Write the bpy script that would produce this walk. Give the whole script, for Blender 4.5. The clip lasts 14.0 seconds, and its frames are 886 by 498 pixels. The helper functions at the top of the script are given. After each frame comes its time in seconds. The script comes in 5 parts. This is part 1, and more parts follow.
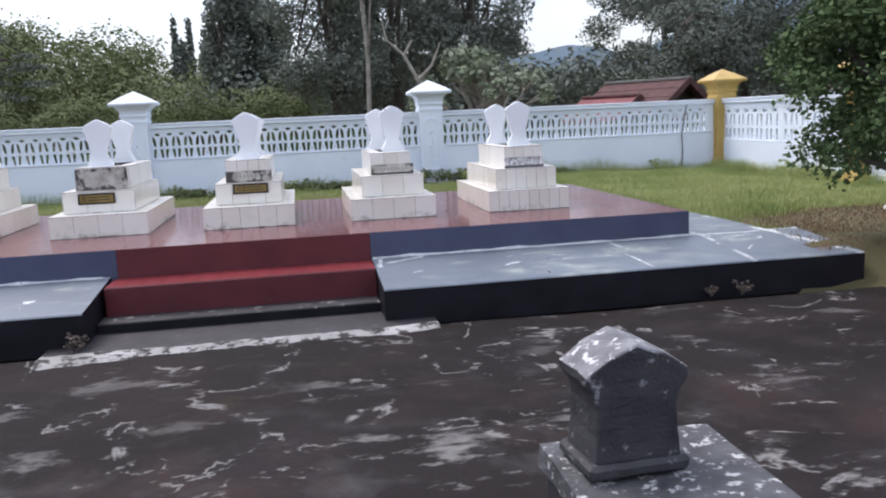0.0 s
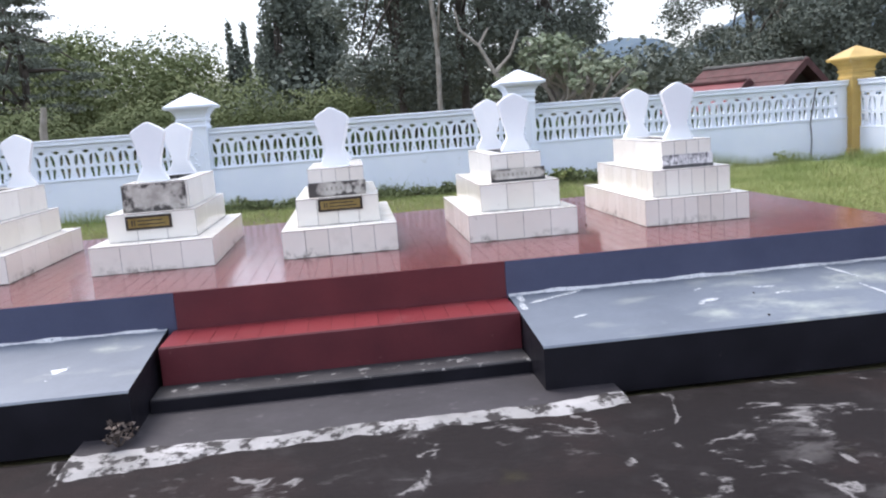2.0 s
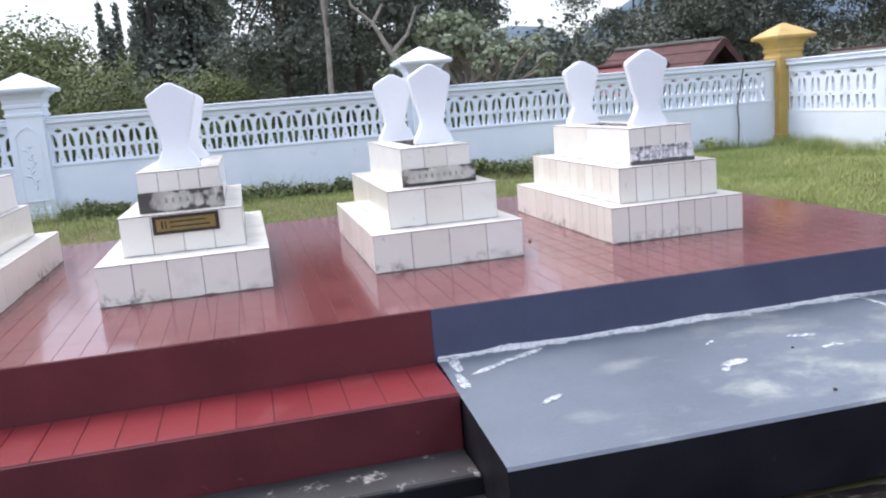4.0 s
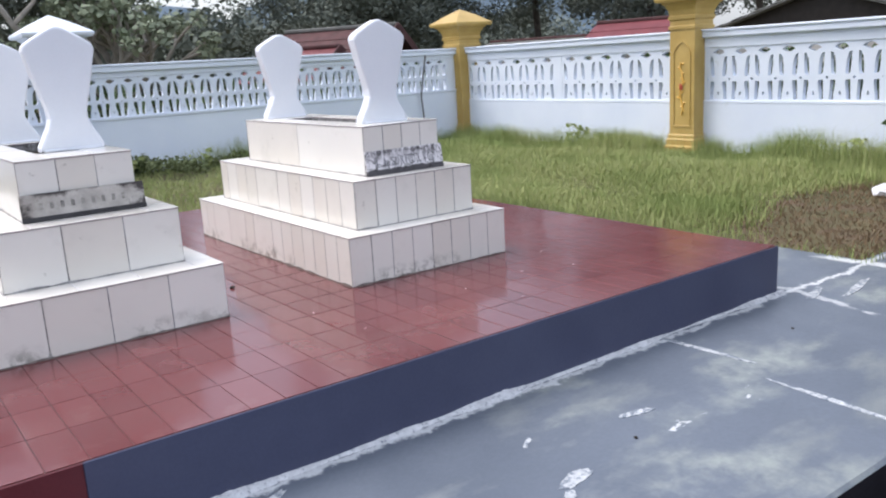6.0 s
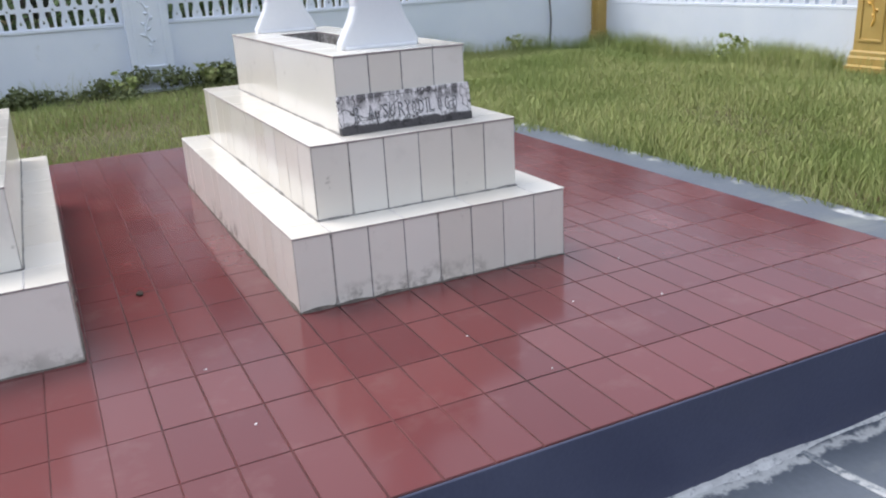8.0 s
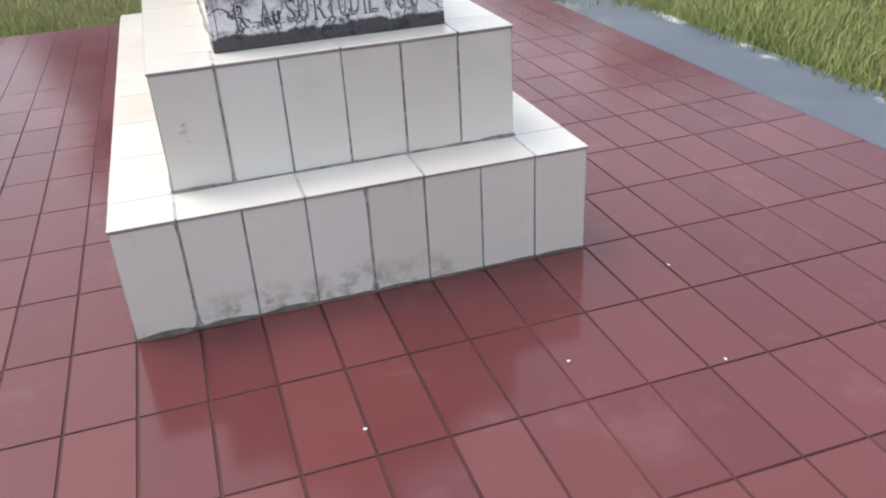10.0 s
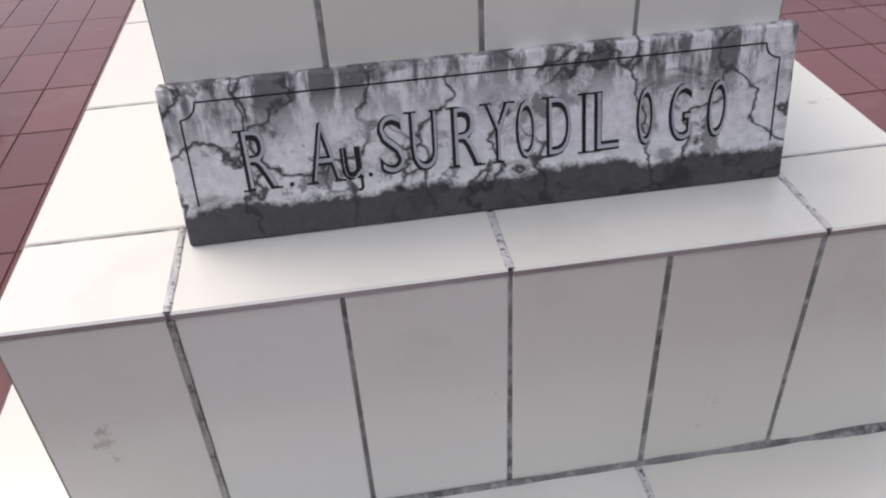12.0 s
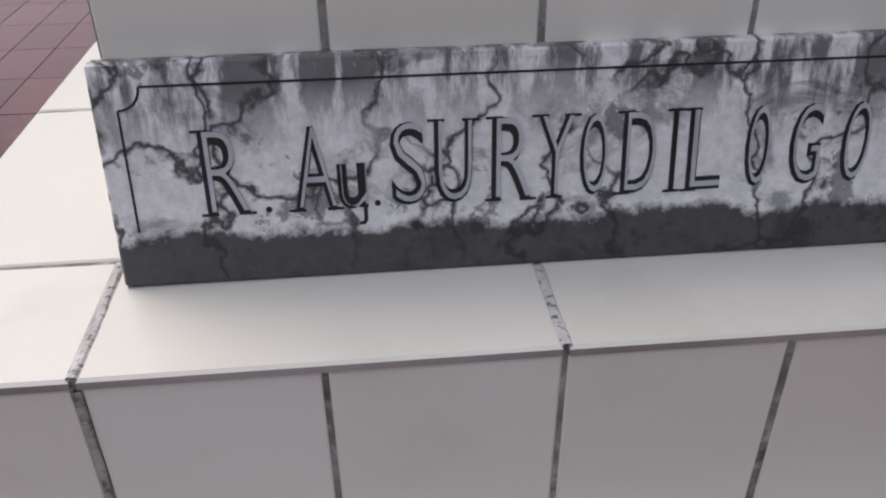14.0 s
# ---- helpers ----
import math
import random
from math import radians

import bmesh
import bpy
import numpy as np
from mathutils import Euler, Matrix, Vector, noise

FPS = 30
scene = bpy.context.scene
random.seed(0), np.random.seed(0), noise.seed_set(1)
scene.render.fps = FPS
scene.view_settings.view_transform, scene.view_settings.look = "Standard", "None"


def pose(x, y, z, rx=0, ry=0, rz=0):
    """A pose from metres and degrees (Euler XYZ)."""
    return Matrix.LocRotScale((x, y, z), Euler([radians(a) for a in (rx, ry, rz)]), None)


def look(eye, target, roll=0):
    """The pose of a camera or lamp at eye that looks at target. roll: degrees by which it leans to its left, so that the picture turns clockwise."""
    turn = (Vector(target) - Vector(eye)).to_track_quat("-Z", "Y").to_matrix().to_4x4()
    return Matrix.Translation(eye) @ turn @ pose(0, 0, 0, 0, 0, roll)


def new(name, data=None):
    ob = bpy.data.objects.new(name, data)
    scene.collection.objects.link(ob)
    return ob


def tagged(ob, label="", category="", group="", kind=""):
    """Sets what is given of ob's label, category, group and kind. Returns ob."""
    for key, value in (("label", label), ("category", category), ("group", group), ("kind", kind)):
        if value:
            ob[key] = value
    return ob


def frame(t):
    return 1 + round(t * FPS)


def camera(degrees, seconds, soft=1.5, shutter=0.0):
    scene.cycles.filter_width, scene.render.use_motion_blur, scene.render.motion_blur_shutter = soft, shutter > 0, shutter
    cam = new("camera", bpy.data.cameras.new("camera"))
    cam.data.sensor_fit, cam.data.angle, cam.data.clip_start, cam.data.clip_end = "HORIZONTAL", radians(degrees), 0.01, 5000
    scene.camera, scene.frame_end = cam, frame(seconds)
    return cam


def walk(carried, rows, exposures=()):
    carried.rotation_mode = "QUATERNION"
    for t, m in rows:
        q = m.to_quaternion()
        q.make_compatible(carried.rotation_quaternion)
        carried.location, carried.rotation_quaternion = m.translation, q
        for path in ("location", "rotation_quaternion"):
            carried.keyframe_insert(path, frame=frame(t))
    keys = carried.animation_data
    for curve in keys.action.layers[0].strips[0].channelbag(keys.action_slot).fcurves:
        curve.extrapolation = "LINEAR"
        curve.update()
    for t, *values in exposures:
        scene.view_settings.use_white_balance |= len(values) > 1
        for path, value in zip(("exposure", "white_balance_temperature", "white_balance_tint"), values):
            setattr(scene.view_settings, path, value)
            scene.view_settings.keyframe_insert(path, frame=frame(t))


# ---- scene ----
cam = camera(56.6, 14.0, soft=2.1)
PATH = [
    (0, (-1.926, -8.411, 1.621), (-1.599, -6.464, 1.302), -2.6),
    (0.5, (-1.954, -7.94, 1.615), (-1.346, -6.058, 1.316), -2.0),
    (1, (-2.126, -7.466, 1.619), (-1.547, -5.586, 1.257), -4.1),
    (1.5, (-2.218, -6.95, 1.614), (-1.968, -4.984, 1.347), -4.5),
    (2, (-2.313, -6.405, 1.592), (-2.115, -4.44, 1.279), -4.4),
    (4.5, (-2.054, -4.091, 1.542), (-1.402, -2.24, 1.159), -4.3),
    (5, (-2.05, -3.709, 1.538), (-1.132, -1.976, 1.146), -3.7),
    (5.5, (-1.931, -3.39, 1.525), (-0.846, -1.757, 1.132), -3.3),
    (6, (-1.718, -3.03, 1.539), (-0.568, -1.456, 1.092), -3.3),
    (6.5, (-1.477, -2.719, 1.557), (-0.194, -1.283, 1.015), -1.5),
    (7, (-1.183, -2.483, 1.53), (0.034, -0.978, 1.025), -1.7),
    (7.5, (-0.848, -2.284, 1.515), (0.154, -0.654, 0.931), -2.5),
    (10, (0.176, -1.329, 1.414), (0.684, 0.351, 0.455), -3.3),
    (10.5, (0.214, -1.119, 1.512), (0.695, 0.457, 0.378), -6.3),
    (11, (0.3, -0.818, 1.569), (0.573, 0.853, 0.505), -5.8),
    (11.5, (0.359, -0.49, 1.455), (0.503, 1.161, 0.335), -6.3),
    (12, (0.351, -0.307, 1.368), (0.534, 1.296, 0.186), -3.2),
    (12.5, (0.318, -0.182, 1.313), (0.469, 1.425, 0.132), -2.0),
    (13, (0.307, -0.155, 1.295), (0.364, 1.524, 0.211), -3.1),
    (13.5, (0.324, -0.17, 1.28), (0.389, 1.534, 0.236), -2.1),
    (14, (0.359, -0.179, 1.276), (0.515, 1.508, 0.213), -0.5),
]
walk(cam, [(t, look(e, g, r)) for t, e, g, r in PATH],
     exposures=[(0, 0.6, 6300, 14), (1.5, 0.88, 6300, 14), (2, 0.93, 6300, 14), (5, 0.82, 6300, 14), (7, 0.42, 6380, 12), (10.5, 0.42, 6650, 10), (12, 0.02, 6720, 13), (14, -0.22, 6720, 13)])

# world, sun
SUN_EL, SUN_AZ = 58.0, -42.0   # degrees; azimuth clockwise from +y
world = bpy.data.worlds.new("overcast_sky")
scene.world = world
world.use_nodes = True
wn, wl = world.node_tree.nodes, world.node_tree.links
sky = wn.new("ShaderNodeTexSky")
sky.sky_type, sky.sun_disc = 'NISHITA', False
sky.sun_elevation, sky.sun_rotation = radians(SUN_EL), radians(SUN_AZ)
sky.dust_density, sky.air_density = 3.0, 1.0
bg_sky = wn["Background"]
bg_sky.inputs["Strength"].default_value = 0.08
wl.new(sky.outputs["Color"], bg_sky.inputs["Color"])
bg_cloud = wn.new("ShaderNodeBackground")
cloud_tc = wn.new("ShaderNodeTexCoord")
cloud_noise = wn.new("ShaderNodeTexNoise")
cloud_noise.inputs["Scale"].default_value = 2.2
cloud_noise.inputs["Detail"].default_value = 5
cloud_ramp = wn.new("ShaderNodeValToRGB")
cloud_ramp.color_ramp.elements[0].position, cloud_ramp.color_ramp.elements[0].color = 0.3, (0.78, 0.87, 1.0, 1)
cloud_ramp.color_ramp.elements[1].position, cloud_ramp.color_ramp.elements[1].color = 0.65, (1.0, 1.0, 1.0, 1)
wl.new(cloud_tc.outputs["Generated"], cloud_noise.inputs["Vector"])
wl.new(cloud_noise.outputs["Fac"], cloud_ramp.inputs["Fac"])
wl.new(cloud_ramp.outputs["Color"], bg_cloud.inputs["Color"])
# an overcast dome is dimmer towards the horizon than overhead
cloud_sep = wn.new("ShaderNodeSeparateXYZ")
cloud_dome = wn.new("ShaderNodeMapRange")
cloud_dome.inputs["To Min"].default_value, cloud_dome.inputs["To Max"].default_value = 0.38, 0.73
wl.new(cloud_tc.outputs["Generated"], cloud_sep.inputs[0])
wl.new(cloud_sep.outputs[2], cloud_dome.inputs["Value"])
wl.new(cloud_dome.outputs["Result"], bg_cloud.inputs["Strength"])
add_bg = wn.new("ShaderNodeAddShader")
wl.new(bg_sky.outputs[0], add_bg.inputs[0])
wl.new(bg_cloud.outputs[0], add_bg.inputs[1])
wl.new(add_bg.outputs[0], wn["World Output"].inputs["Surface"])
sun = new("sun", bpy.data.lights.new("sun", 'SUN'))
sun.data.energy, sun.data.angle, sun.data.color = 1.5, radians(30), (1.0, 0.96, 0.9)
sd = Vector((math.sin(radians(SUN_AZ)) * math.cos(radians(SUN_EL)), math.cos(radians(SUN_AZ)) * math.cos(radians(SUN_EL)), math.sin(radians(SUN_EL))))
sun.matrix_world = look(tuple(sd * 60), (0, 0, 0))


# ---- materials
class Mat:
    """A small node builder: position noise, ramps, mixes."""
    def __init__(self, name, rough=0.6, metallic=0.0, spec=0.5):
        self.m = bpy.data.materials.new(name)
        self.m.use_nodes = True
        self.n, self.l = self.m.node_tree.nodes, self.m.node_tree.links
        self.b = self.n["Principled BSDF"]
        self.b.inputs["Roughness"].default_value = rough
        self.b.inputs["Metallic"].default_value = metallic
        self.b.inputs["Specular IOR Level"].default_value = spec
        self.geo = self.n.new("ShaderNodeNewGeometry")
        self.pos = self.geo.outputs["Position"]

    def mapped(self, scale=(1, 1, 1)):
        v = self.n.new("ShaderNodeVectorMath")
        v.operation = 'MULTIPLY'
        self.l.new(self.pos, v.inputs[0])
        v.inputs[1].default_value = scale
        return v.outputs[0]

    def noise(self, scale, detail=4.0, rough=0.55, stretch=None, distort=0.0):
        t = self.n.new("ShaderNodeTexNoise")
        t.inputs["Scale"].default_value = scale
        t.inputs["Detail"].default_value = detail
        t.inputs["Roughness"].default_value = rough
        t.inputs["Distortion"].default_value = distort
        self.l.new(self.mapped(stretch) if stretch else self.pos, t.inputs["Vector"])
        return t.outputs["Fac"]

    def ramp(self, fac, lo, hi):
        r = self.n.new("ShaderNodeMapRange")
        r.inputs["From Min"].default_value, r.inputs["From Max"].default_value = lo, hi
        self.l.new(fac, r.inputs["Value"])
        return r.outputs["Result"]

    def math(self, op, a, b=0.0, clamp=False):
        r = self.n.new("ShaderNodeMath")
        r.operation, r.use_clamp = op, clamp
        for i, v in enumerate((a, b)):
            if isinstance(v, (int, float)):
                r.inputs[i].default_value = v
            else:
                self.l.new(v, r.inputs[i])
        return r.outputs[0]

    def axis(self, i):
        s = self.n.new("ShaderNodeSeparateXYZ")
        self.l.new(self.pos, s.inputs[0])
        return s.outputs[i]

    def mix(self, fac, a, b):
        r = self.n.new("ShaderNodeMix")
        r.data_type = 'RGBA'
        for k, v in ((0, fac), (6, a), (7, b)):
            if isinstance(v, (int, float)):
                r.inputs[k].default_value = v
            elif isinstance(v, tuple):
                r.inputs[k].default_value = (*v, 1)
            else:
                self.l.new(v, r.inputs[k])
        return r.outputs[2]

    def rand(self, piece=True):
        if piece:
            return self.n.new("ShaderNodeObjectInfo").outputs["Random"]
        return self.geo.outputs["Random Per Island"]

    def shade(self, col, fac, lo, hi):
        """col scaled by a factor running from lo to hi."""
        v = self.n.new("ShaderNodeVectorMath")
        v.operation = 'SCALE'
        if isinstance(col, tuple):
            v.inputs[0].default_value = col
        else:
            self.l.new(col, v.inputs[0])
        r = self.n.new("ShaderNodeMapRange")
        r.inputs["To Min"].default_value, r.inputs["To Max"].default_value = lo, hi
        self.l.new(fac, r.inputs["Value"])
        self.l.new(r.outputs["Result"], v.inputs["Scale"])
        return v.outputs[0]

    def colour(self, c):
        if isinstance(c, tuple):
            self.b.inputs["Base Color"].default_value = (*c, 1)
        else:
            self.l.new(c, self.b.inputs["Base Color"])
        return self

    def rough(self, fac, lo, hi):
        r = self.n.new("ShaderNodeMapRange")
        r.inputs["To Min"].default_value, r.inputs["To Max"].default_value = lo, hi
        self.l.new(fac, r.inputs["Value"])
        self.l.new(r.outputs["Result"], self.b.inputs["Roughness"])
        return self

    def bump(self, fac, strength=0.2, dist=0.01):
        b = self.n.new("ShaderNodeBump")
        b.inputs["Strength"].default_value, b.inputs["Distance"].default_value = strength, dist
        self.l.new(fac, b.inputs["Height"])
        self.l.new(b.outputs["Normal"], self.b.inputs["Normal"])
        return self


def painted(name, c1, c2, rough=0.6, scale=2.0, bump=0.15, spec=0.4, metallic=0.0, dirt=None, dirt_lo=0.62, dirt_hi=0.72, grain=0.12):
    """A plain surface: broad change of tone, fine grain, optional dirt blotches."""
    m = Mat(name, rough, metallic, spec)
    c = m.mix(m.ramp(m.noise(scale), 0.3, 0.7), c1, c2)
    if dirt:
        c = m.mix(m.ramp(m.noise(scale * 3.1, 6, 0.65), dirt_lo, dirt_hi), c, dirt)
    fine = m.noise(90, 3)
    m.colour(m.shade(c, fine, 1 - grain, 1 + grain)).bump(fine, bump, 0.004)
    m.rough(m.noise(scale * 4), max(rough - 0.1, 0.02), min(rough + 0.12, 1))
    return m.m


def make_concrete():
    m = Mat("stained_concrete", 0.9, 0, 0.14)
    big = m.noise(0.55, 4)
    c = m.mix(m.ramp(big, 0.35, 0.65), (0.011, 0.0082, 0.0085), (0.027, 0.022, 0.0228))
    c = m.mix(m.ramp(m.noise(3.0, 6, 0.6), 0.52, 0.78), c, (0.06, 0.055, 0.056))
    c = m.mix(m.math('MULTIPLY', m.ramp(m.noise(0.9, 4, 0.6), 0.5, 0.62), 0.55), c, (0.05, 0.031, 0.029))
    # darker towards the steps, with a noisy edge
    near_dark = m.ramp(m.math('ADD', m.axis(1), m.math('MULTIPLY', m.noise(0.8, 5, 0.6), 4.0)), -3.2, -1.6)
    c = m.mix(m.math('MULTIPLY', near_dark, 0.65), c, (0.009, 0.0068, 0.007))
    # pale lichen: rings and torn blotches
    n1 = m.noise(1.15, 5, 0.55, distort=0.6)
    ring = m.math('SUBTRACT', 1.0, m.ramp(m.math('ABSOLUTE', m.math('SUBTRACT', n1, 0.53)), 0.0, 0.018))
    tear = m.ramp(m.noise(3.2, 8, 0.7, stretch=(0.7, 1.3, 1)), 0.5, 0.56)
    blot = m.ramp(m.noise(1.35, 9, 0.68, stretch=(0.75, 1.4, 1)), 0.57, 0.63)
    zone = m.math('MULTIPLY', m.ramp(m.noise(0.7, 3), 0.34, 0.5), m.math('SUBTRACT', 1.0, m.math('MULTIPLY', near_dark, 0.6)))
    pale = m.math('MAXIMUM', m.math('MULTIPLY', ring, tear, True), m.math('MULTIPLY', blot, zone, True), True)
    c = m.mix(m.math('MULTIPLY', pale, 0.78), c, (0.25, 0.24, 0.238))
    moss = m.ramp(m.noise(1.9, 5), 0.66, 0.78)
    c = m.mix(m.math('MULTIPLY', moss, 0.5), c, (0.05, 0.045, 0.02))
    fine = m.noise(45, 5, 0.7)
    m.colour(m.shade(c, fine, 0.7, 1.3)).bump(m.math('ADD', fine, m.math('MULTIPLY', n1, 3.0)), 0.35, 0.012)
    m.rough(big, 0.72, 0.95)
    return m.m


def make_ledge():
    m = Mat("blue_grey_floor_paint", 0.45, 0, 0.5)
    c = m.mix(m.ramp(m.noise(1.4, 5), 0.32, 0.68), (0.095, 0.114, 0.146), (0.132, 0.155, 0.192))
    c = m.mix(m.ramp(m.noise(2.3, 6, 0.6, stretch=(0.6, 1.4, 1)), 0.58, 0.7), c, (0.19, 0.212, 0.222))
    stain = m.math('MULTIPLY', m.ramp(m.noise(1.05, 6, 0.6, stretch=(1.0, 1.9, 1)), 0.56, 0.66), m.ramp(m.noise(5, 5, 0.65), 0.38, 0.6), True)
    c = m.mix(m.math('MULTIPLY', stain, 0.7), c, (0.33, 0.36, 0.33))
    y = m.axis(1)
    x = m.axis(0)
    wob = m.math('MULTIPLY', m.math('SUBTRACT', m.noise(7, 6, 0.7), 0.5), 0.16)
    # peeled paint along the foot of the riser, along the cross seams and the outer kerb
    foot = m.math('SUBTRACT', 1.0, m.ramp(m.math('ABSOLUTE', m.math('ADD', m.math('ADD', y, 0.94), wob)), 0.006, 0.02))
    seam2 = m.math('SUBTRACT', 1.0, m.ramp(m.math('ABSOLUTE', m.math('ADD', m.math('SUBTRACT', x, 1.9), wob)), 0.01, 0.03))
    torn = m.ramp(m.noise(4.5, 5, 0.6), 0.42, 0.5)
    line = m.math('ADD', m.math('SUBTRACT', m.math('SUBTRACT', x, 2.61), m.math('MULTIPLY', m.math('MAXIMUM', m.math('SUBTRACT', -0.9, y), 0.0), 0.28)), m.math('MULTIPLY', wob, 0.5))
    kerb = m.math('MULTIPLY', m.math('SUBTRACT', 1.0, m.ramp(m.math('ABSOLUTE', line), 0.022, 0.05)), m.ramp(m.noise(2.0, 5, 0.6), 0.47, 0.54))
    flake = m.ramp(m.noise(2.6, 7, 0.62, stretch=(0.8, 1.5, 1)), 0.685, 0.7)
    w = m.math('MAXIMUM', m.math('MULTIPLY', seam2, m.math('MULTIPLY', torn, 0.7)), m.math('MAXIMUM', m.math('MULTIPLY', foot, m.ramp(m.noise(3, 3), 0.3, 0.4)), m.math('MAXIMUM', flake, kerb)), True)
    c = m.mix(m.math('MULTIPLY', w, 0.85), c, (0.68, 0.7, 0.71))
    fine = m.noise(60, 4)
    m.colour(m.shade(c, fine, 0.88, 1.12)).bump(m.math('ADD', fine, m.math('MULTIPLY', w, 2.0)), 0.2, 0.006)
    m.rough(m.noise(3), 0.3, 0.6)
    return m.m


def make_tile(name, base, warm, dirt, rough, piece=True):
    m = Mat(name, rough, 0, 0.5)
    c = m.mix(m.rand(piece), base, warm)
    c = m.mix(m.math('MULTIPLY', m.ramp(m.noise(5, 6, 0.65), 0.56, 0.75), 0.45), c, dirt)
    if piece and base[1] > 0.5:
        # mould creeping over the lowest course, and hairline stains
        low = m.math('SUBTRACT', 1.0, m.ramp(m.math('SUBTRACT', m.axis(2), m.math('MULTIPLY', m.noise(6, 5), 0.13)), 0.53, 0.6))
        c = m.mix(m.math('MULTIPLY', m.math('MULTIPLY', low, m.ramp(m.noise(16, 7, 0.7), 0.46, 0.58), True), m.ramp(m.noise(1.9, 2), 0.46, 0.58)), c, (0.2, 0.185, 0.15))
        c = m.mix(m.math('MULTIPLY', m.ramp(m.noise(11, 8, 0.7), 0.66, 0.7), 0.5), c, (0.33, 0.3, 0.25))
    fine = m.noise(120, 3)
    m.colour(m.shade(c, m.noise(2.3, 4), 0.9, 1.08)).bump(m.noise(14, 2), 0.06, 0.004)
    m.rough(fine, rough * 0.8, rough * 1.4)
    return m.m


def make_leaf(name, a, b, c):
    m = Mat(name, 0.8, 0, 0.12)
    col = m.mix(m.rand(False), a, b)
    col = m.mix(m.ramp(m.noise(0.9, 3), 0.4, 0.65), col, c)
    m.colour(col)
    m.b.inputs["Subsurface Weight"].default_value = 0.0
    return m.m


def make_marble():
    m = Mat("stained_grey_marble", 0.55, 0, 0.4)
    v = m.noise(15, 10, 0.66, stretch=(1, 1, 1.3), distort=0.8)
    c = m.mix(m.ramp(v, 0.38, 0.46), (0.35, 0.335, 0.345), (0.76, 0.735, 0.75))
    vor = m.n.new("ShaderNodeTexVoronoi")
    vor.feature = 'DISTANCE_TO_EDGE'
    vor.inputs["Scale"].default_value = 15
    warp = m.n.new("ShaderNodeVectorMath")
    warp.operation = 'MULTIPLY_ADD'
    wn3 = m.n.new("ShaderNodeTexNoise")
    wn3.inputs["Scale"].default_value, wn3.inputs["Detail"].default_value = 26, 5
    m.l.new(m.pos, wn3.inputs["Vector"])
    m.l.new(wn3.outputs["Color"], warp.inputs[0])
    warp.inputs[1].default_value = (0.07, 0.07, 0.07)
    m.l.new(m.mapped((1.15, 1.0, 0.7)), warp.inputs[2])
    m.l.new(warp.outputs[0], vor.inputs["Vector"])
    vein = m.math('MULTIPLY', m.math('SUBTRACT', 1.0, m.ramp(vor.outputs["Distance"], 0.006, 0.04)), m.ramp(m.noise(9, 3), 0.34, 0.42), True)
    c = m.mix(m.math('MULTIPLY', vein, 0.95), c, (0.04, 0.036, 0.04))
    c = m.mix(m.math('MULTIPLY', m.ramp(m.noise(21, 7, 0.7), 0.585, 0.615), 0.7), c, (0.1, 0.094, 0.1))
    # rain streaks from the top edge and a dark damp band along the foot
    z = m.axis(2)
    streak = m.math('MULTIPLY', m.ramp(m.noise(30, 6, 0.68, stretch=(2.0, 1, 0.45)), 0.44, 0.54), m.ramp(m.math('ADD', z, m.math('MULTIPLY', m.noise(8, 4), 0.05)), 1.125, 1.16), True)
    c = m.mix(m.math('MULTIPLY', streak, 0.85), c, (0.07, 0.066, 0.07))
    damp = m.math('SUBTRACT', 1.0, m.ramp(m.math('SUBTRACT', z, m.math('MULTIPLY', m.math('SUBTRACT', m.noise(17, 7, 0.7), 0.5), 0.045)), 1.0605, 1.0655))
    c = m.mix(m.math('MULTIPLY', damp, 0.94), c, (0.03, 0.0275, 0.031))
    fine = m.noise(150, 6, 0.7)
    m.colour(m.shade(c, fine, 0.55, 1.45)).bump(m.math('ADD', fine, v), 0.25, 0.003)
    return m.m


def make_old_plaque():
    """A pale slab with black mould creeping in from its edges."""
    m = Mat("weathered_grey_plaque", 0.7, 0, 0.3)
    tc = m.n.new("ShaderNodeTexCoord")
    sp = m.n.new("ShaderNodeSeparateXYZ")
    m.l.new(tc.outputs["Generated"], sp.inputs[0])
    ex = m.math('ABSOLUTE', m.math('SUBTRACT', sp.outputs[0], 0.5))
    ez = m.math('ABSOLUTE', m.math('SUBTRACT', sp.outputs[2], 0.5))
    rim = m.math('MAXIMUM', m.math('MULTIPLY', ex, 1.05), ez)
    c = m.mix(m.ramp(m.noise(9, 5, 0.6), 0.35, 0.65), (0.3, 0.275, 0.25), (0.52, 0.49, 0.45))
    mould = m.math('ADD', m.math('MULTIPLY', rim, 0.95), m.math('MULTIPLY', m.math('SUBTRACT', m.noise(8, 7, 0.65), 0.5), 1.5))
    c = m.mix(m.ramp(mould, 0.36, 0.5), c, (0.065, 0.058, 0.055))
    fine = m.noise(110, 4, 0.65)
    m.colour(m.shade(c, fine, 0.8, 1.2)).bump(fine, 0.3, 0.003)
    return m.m


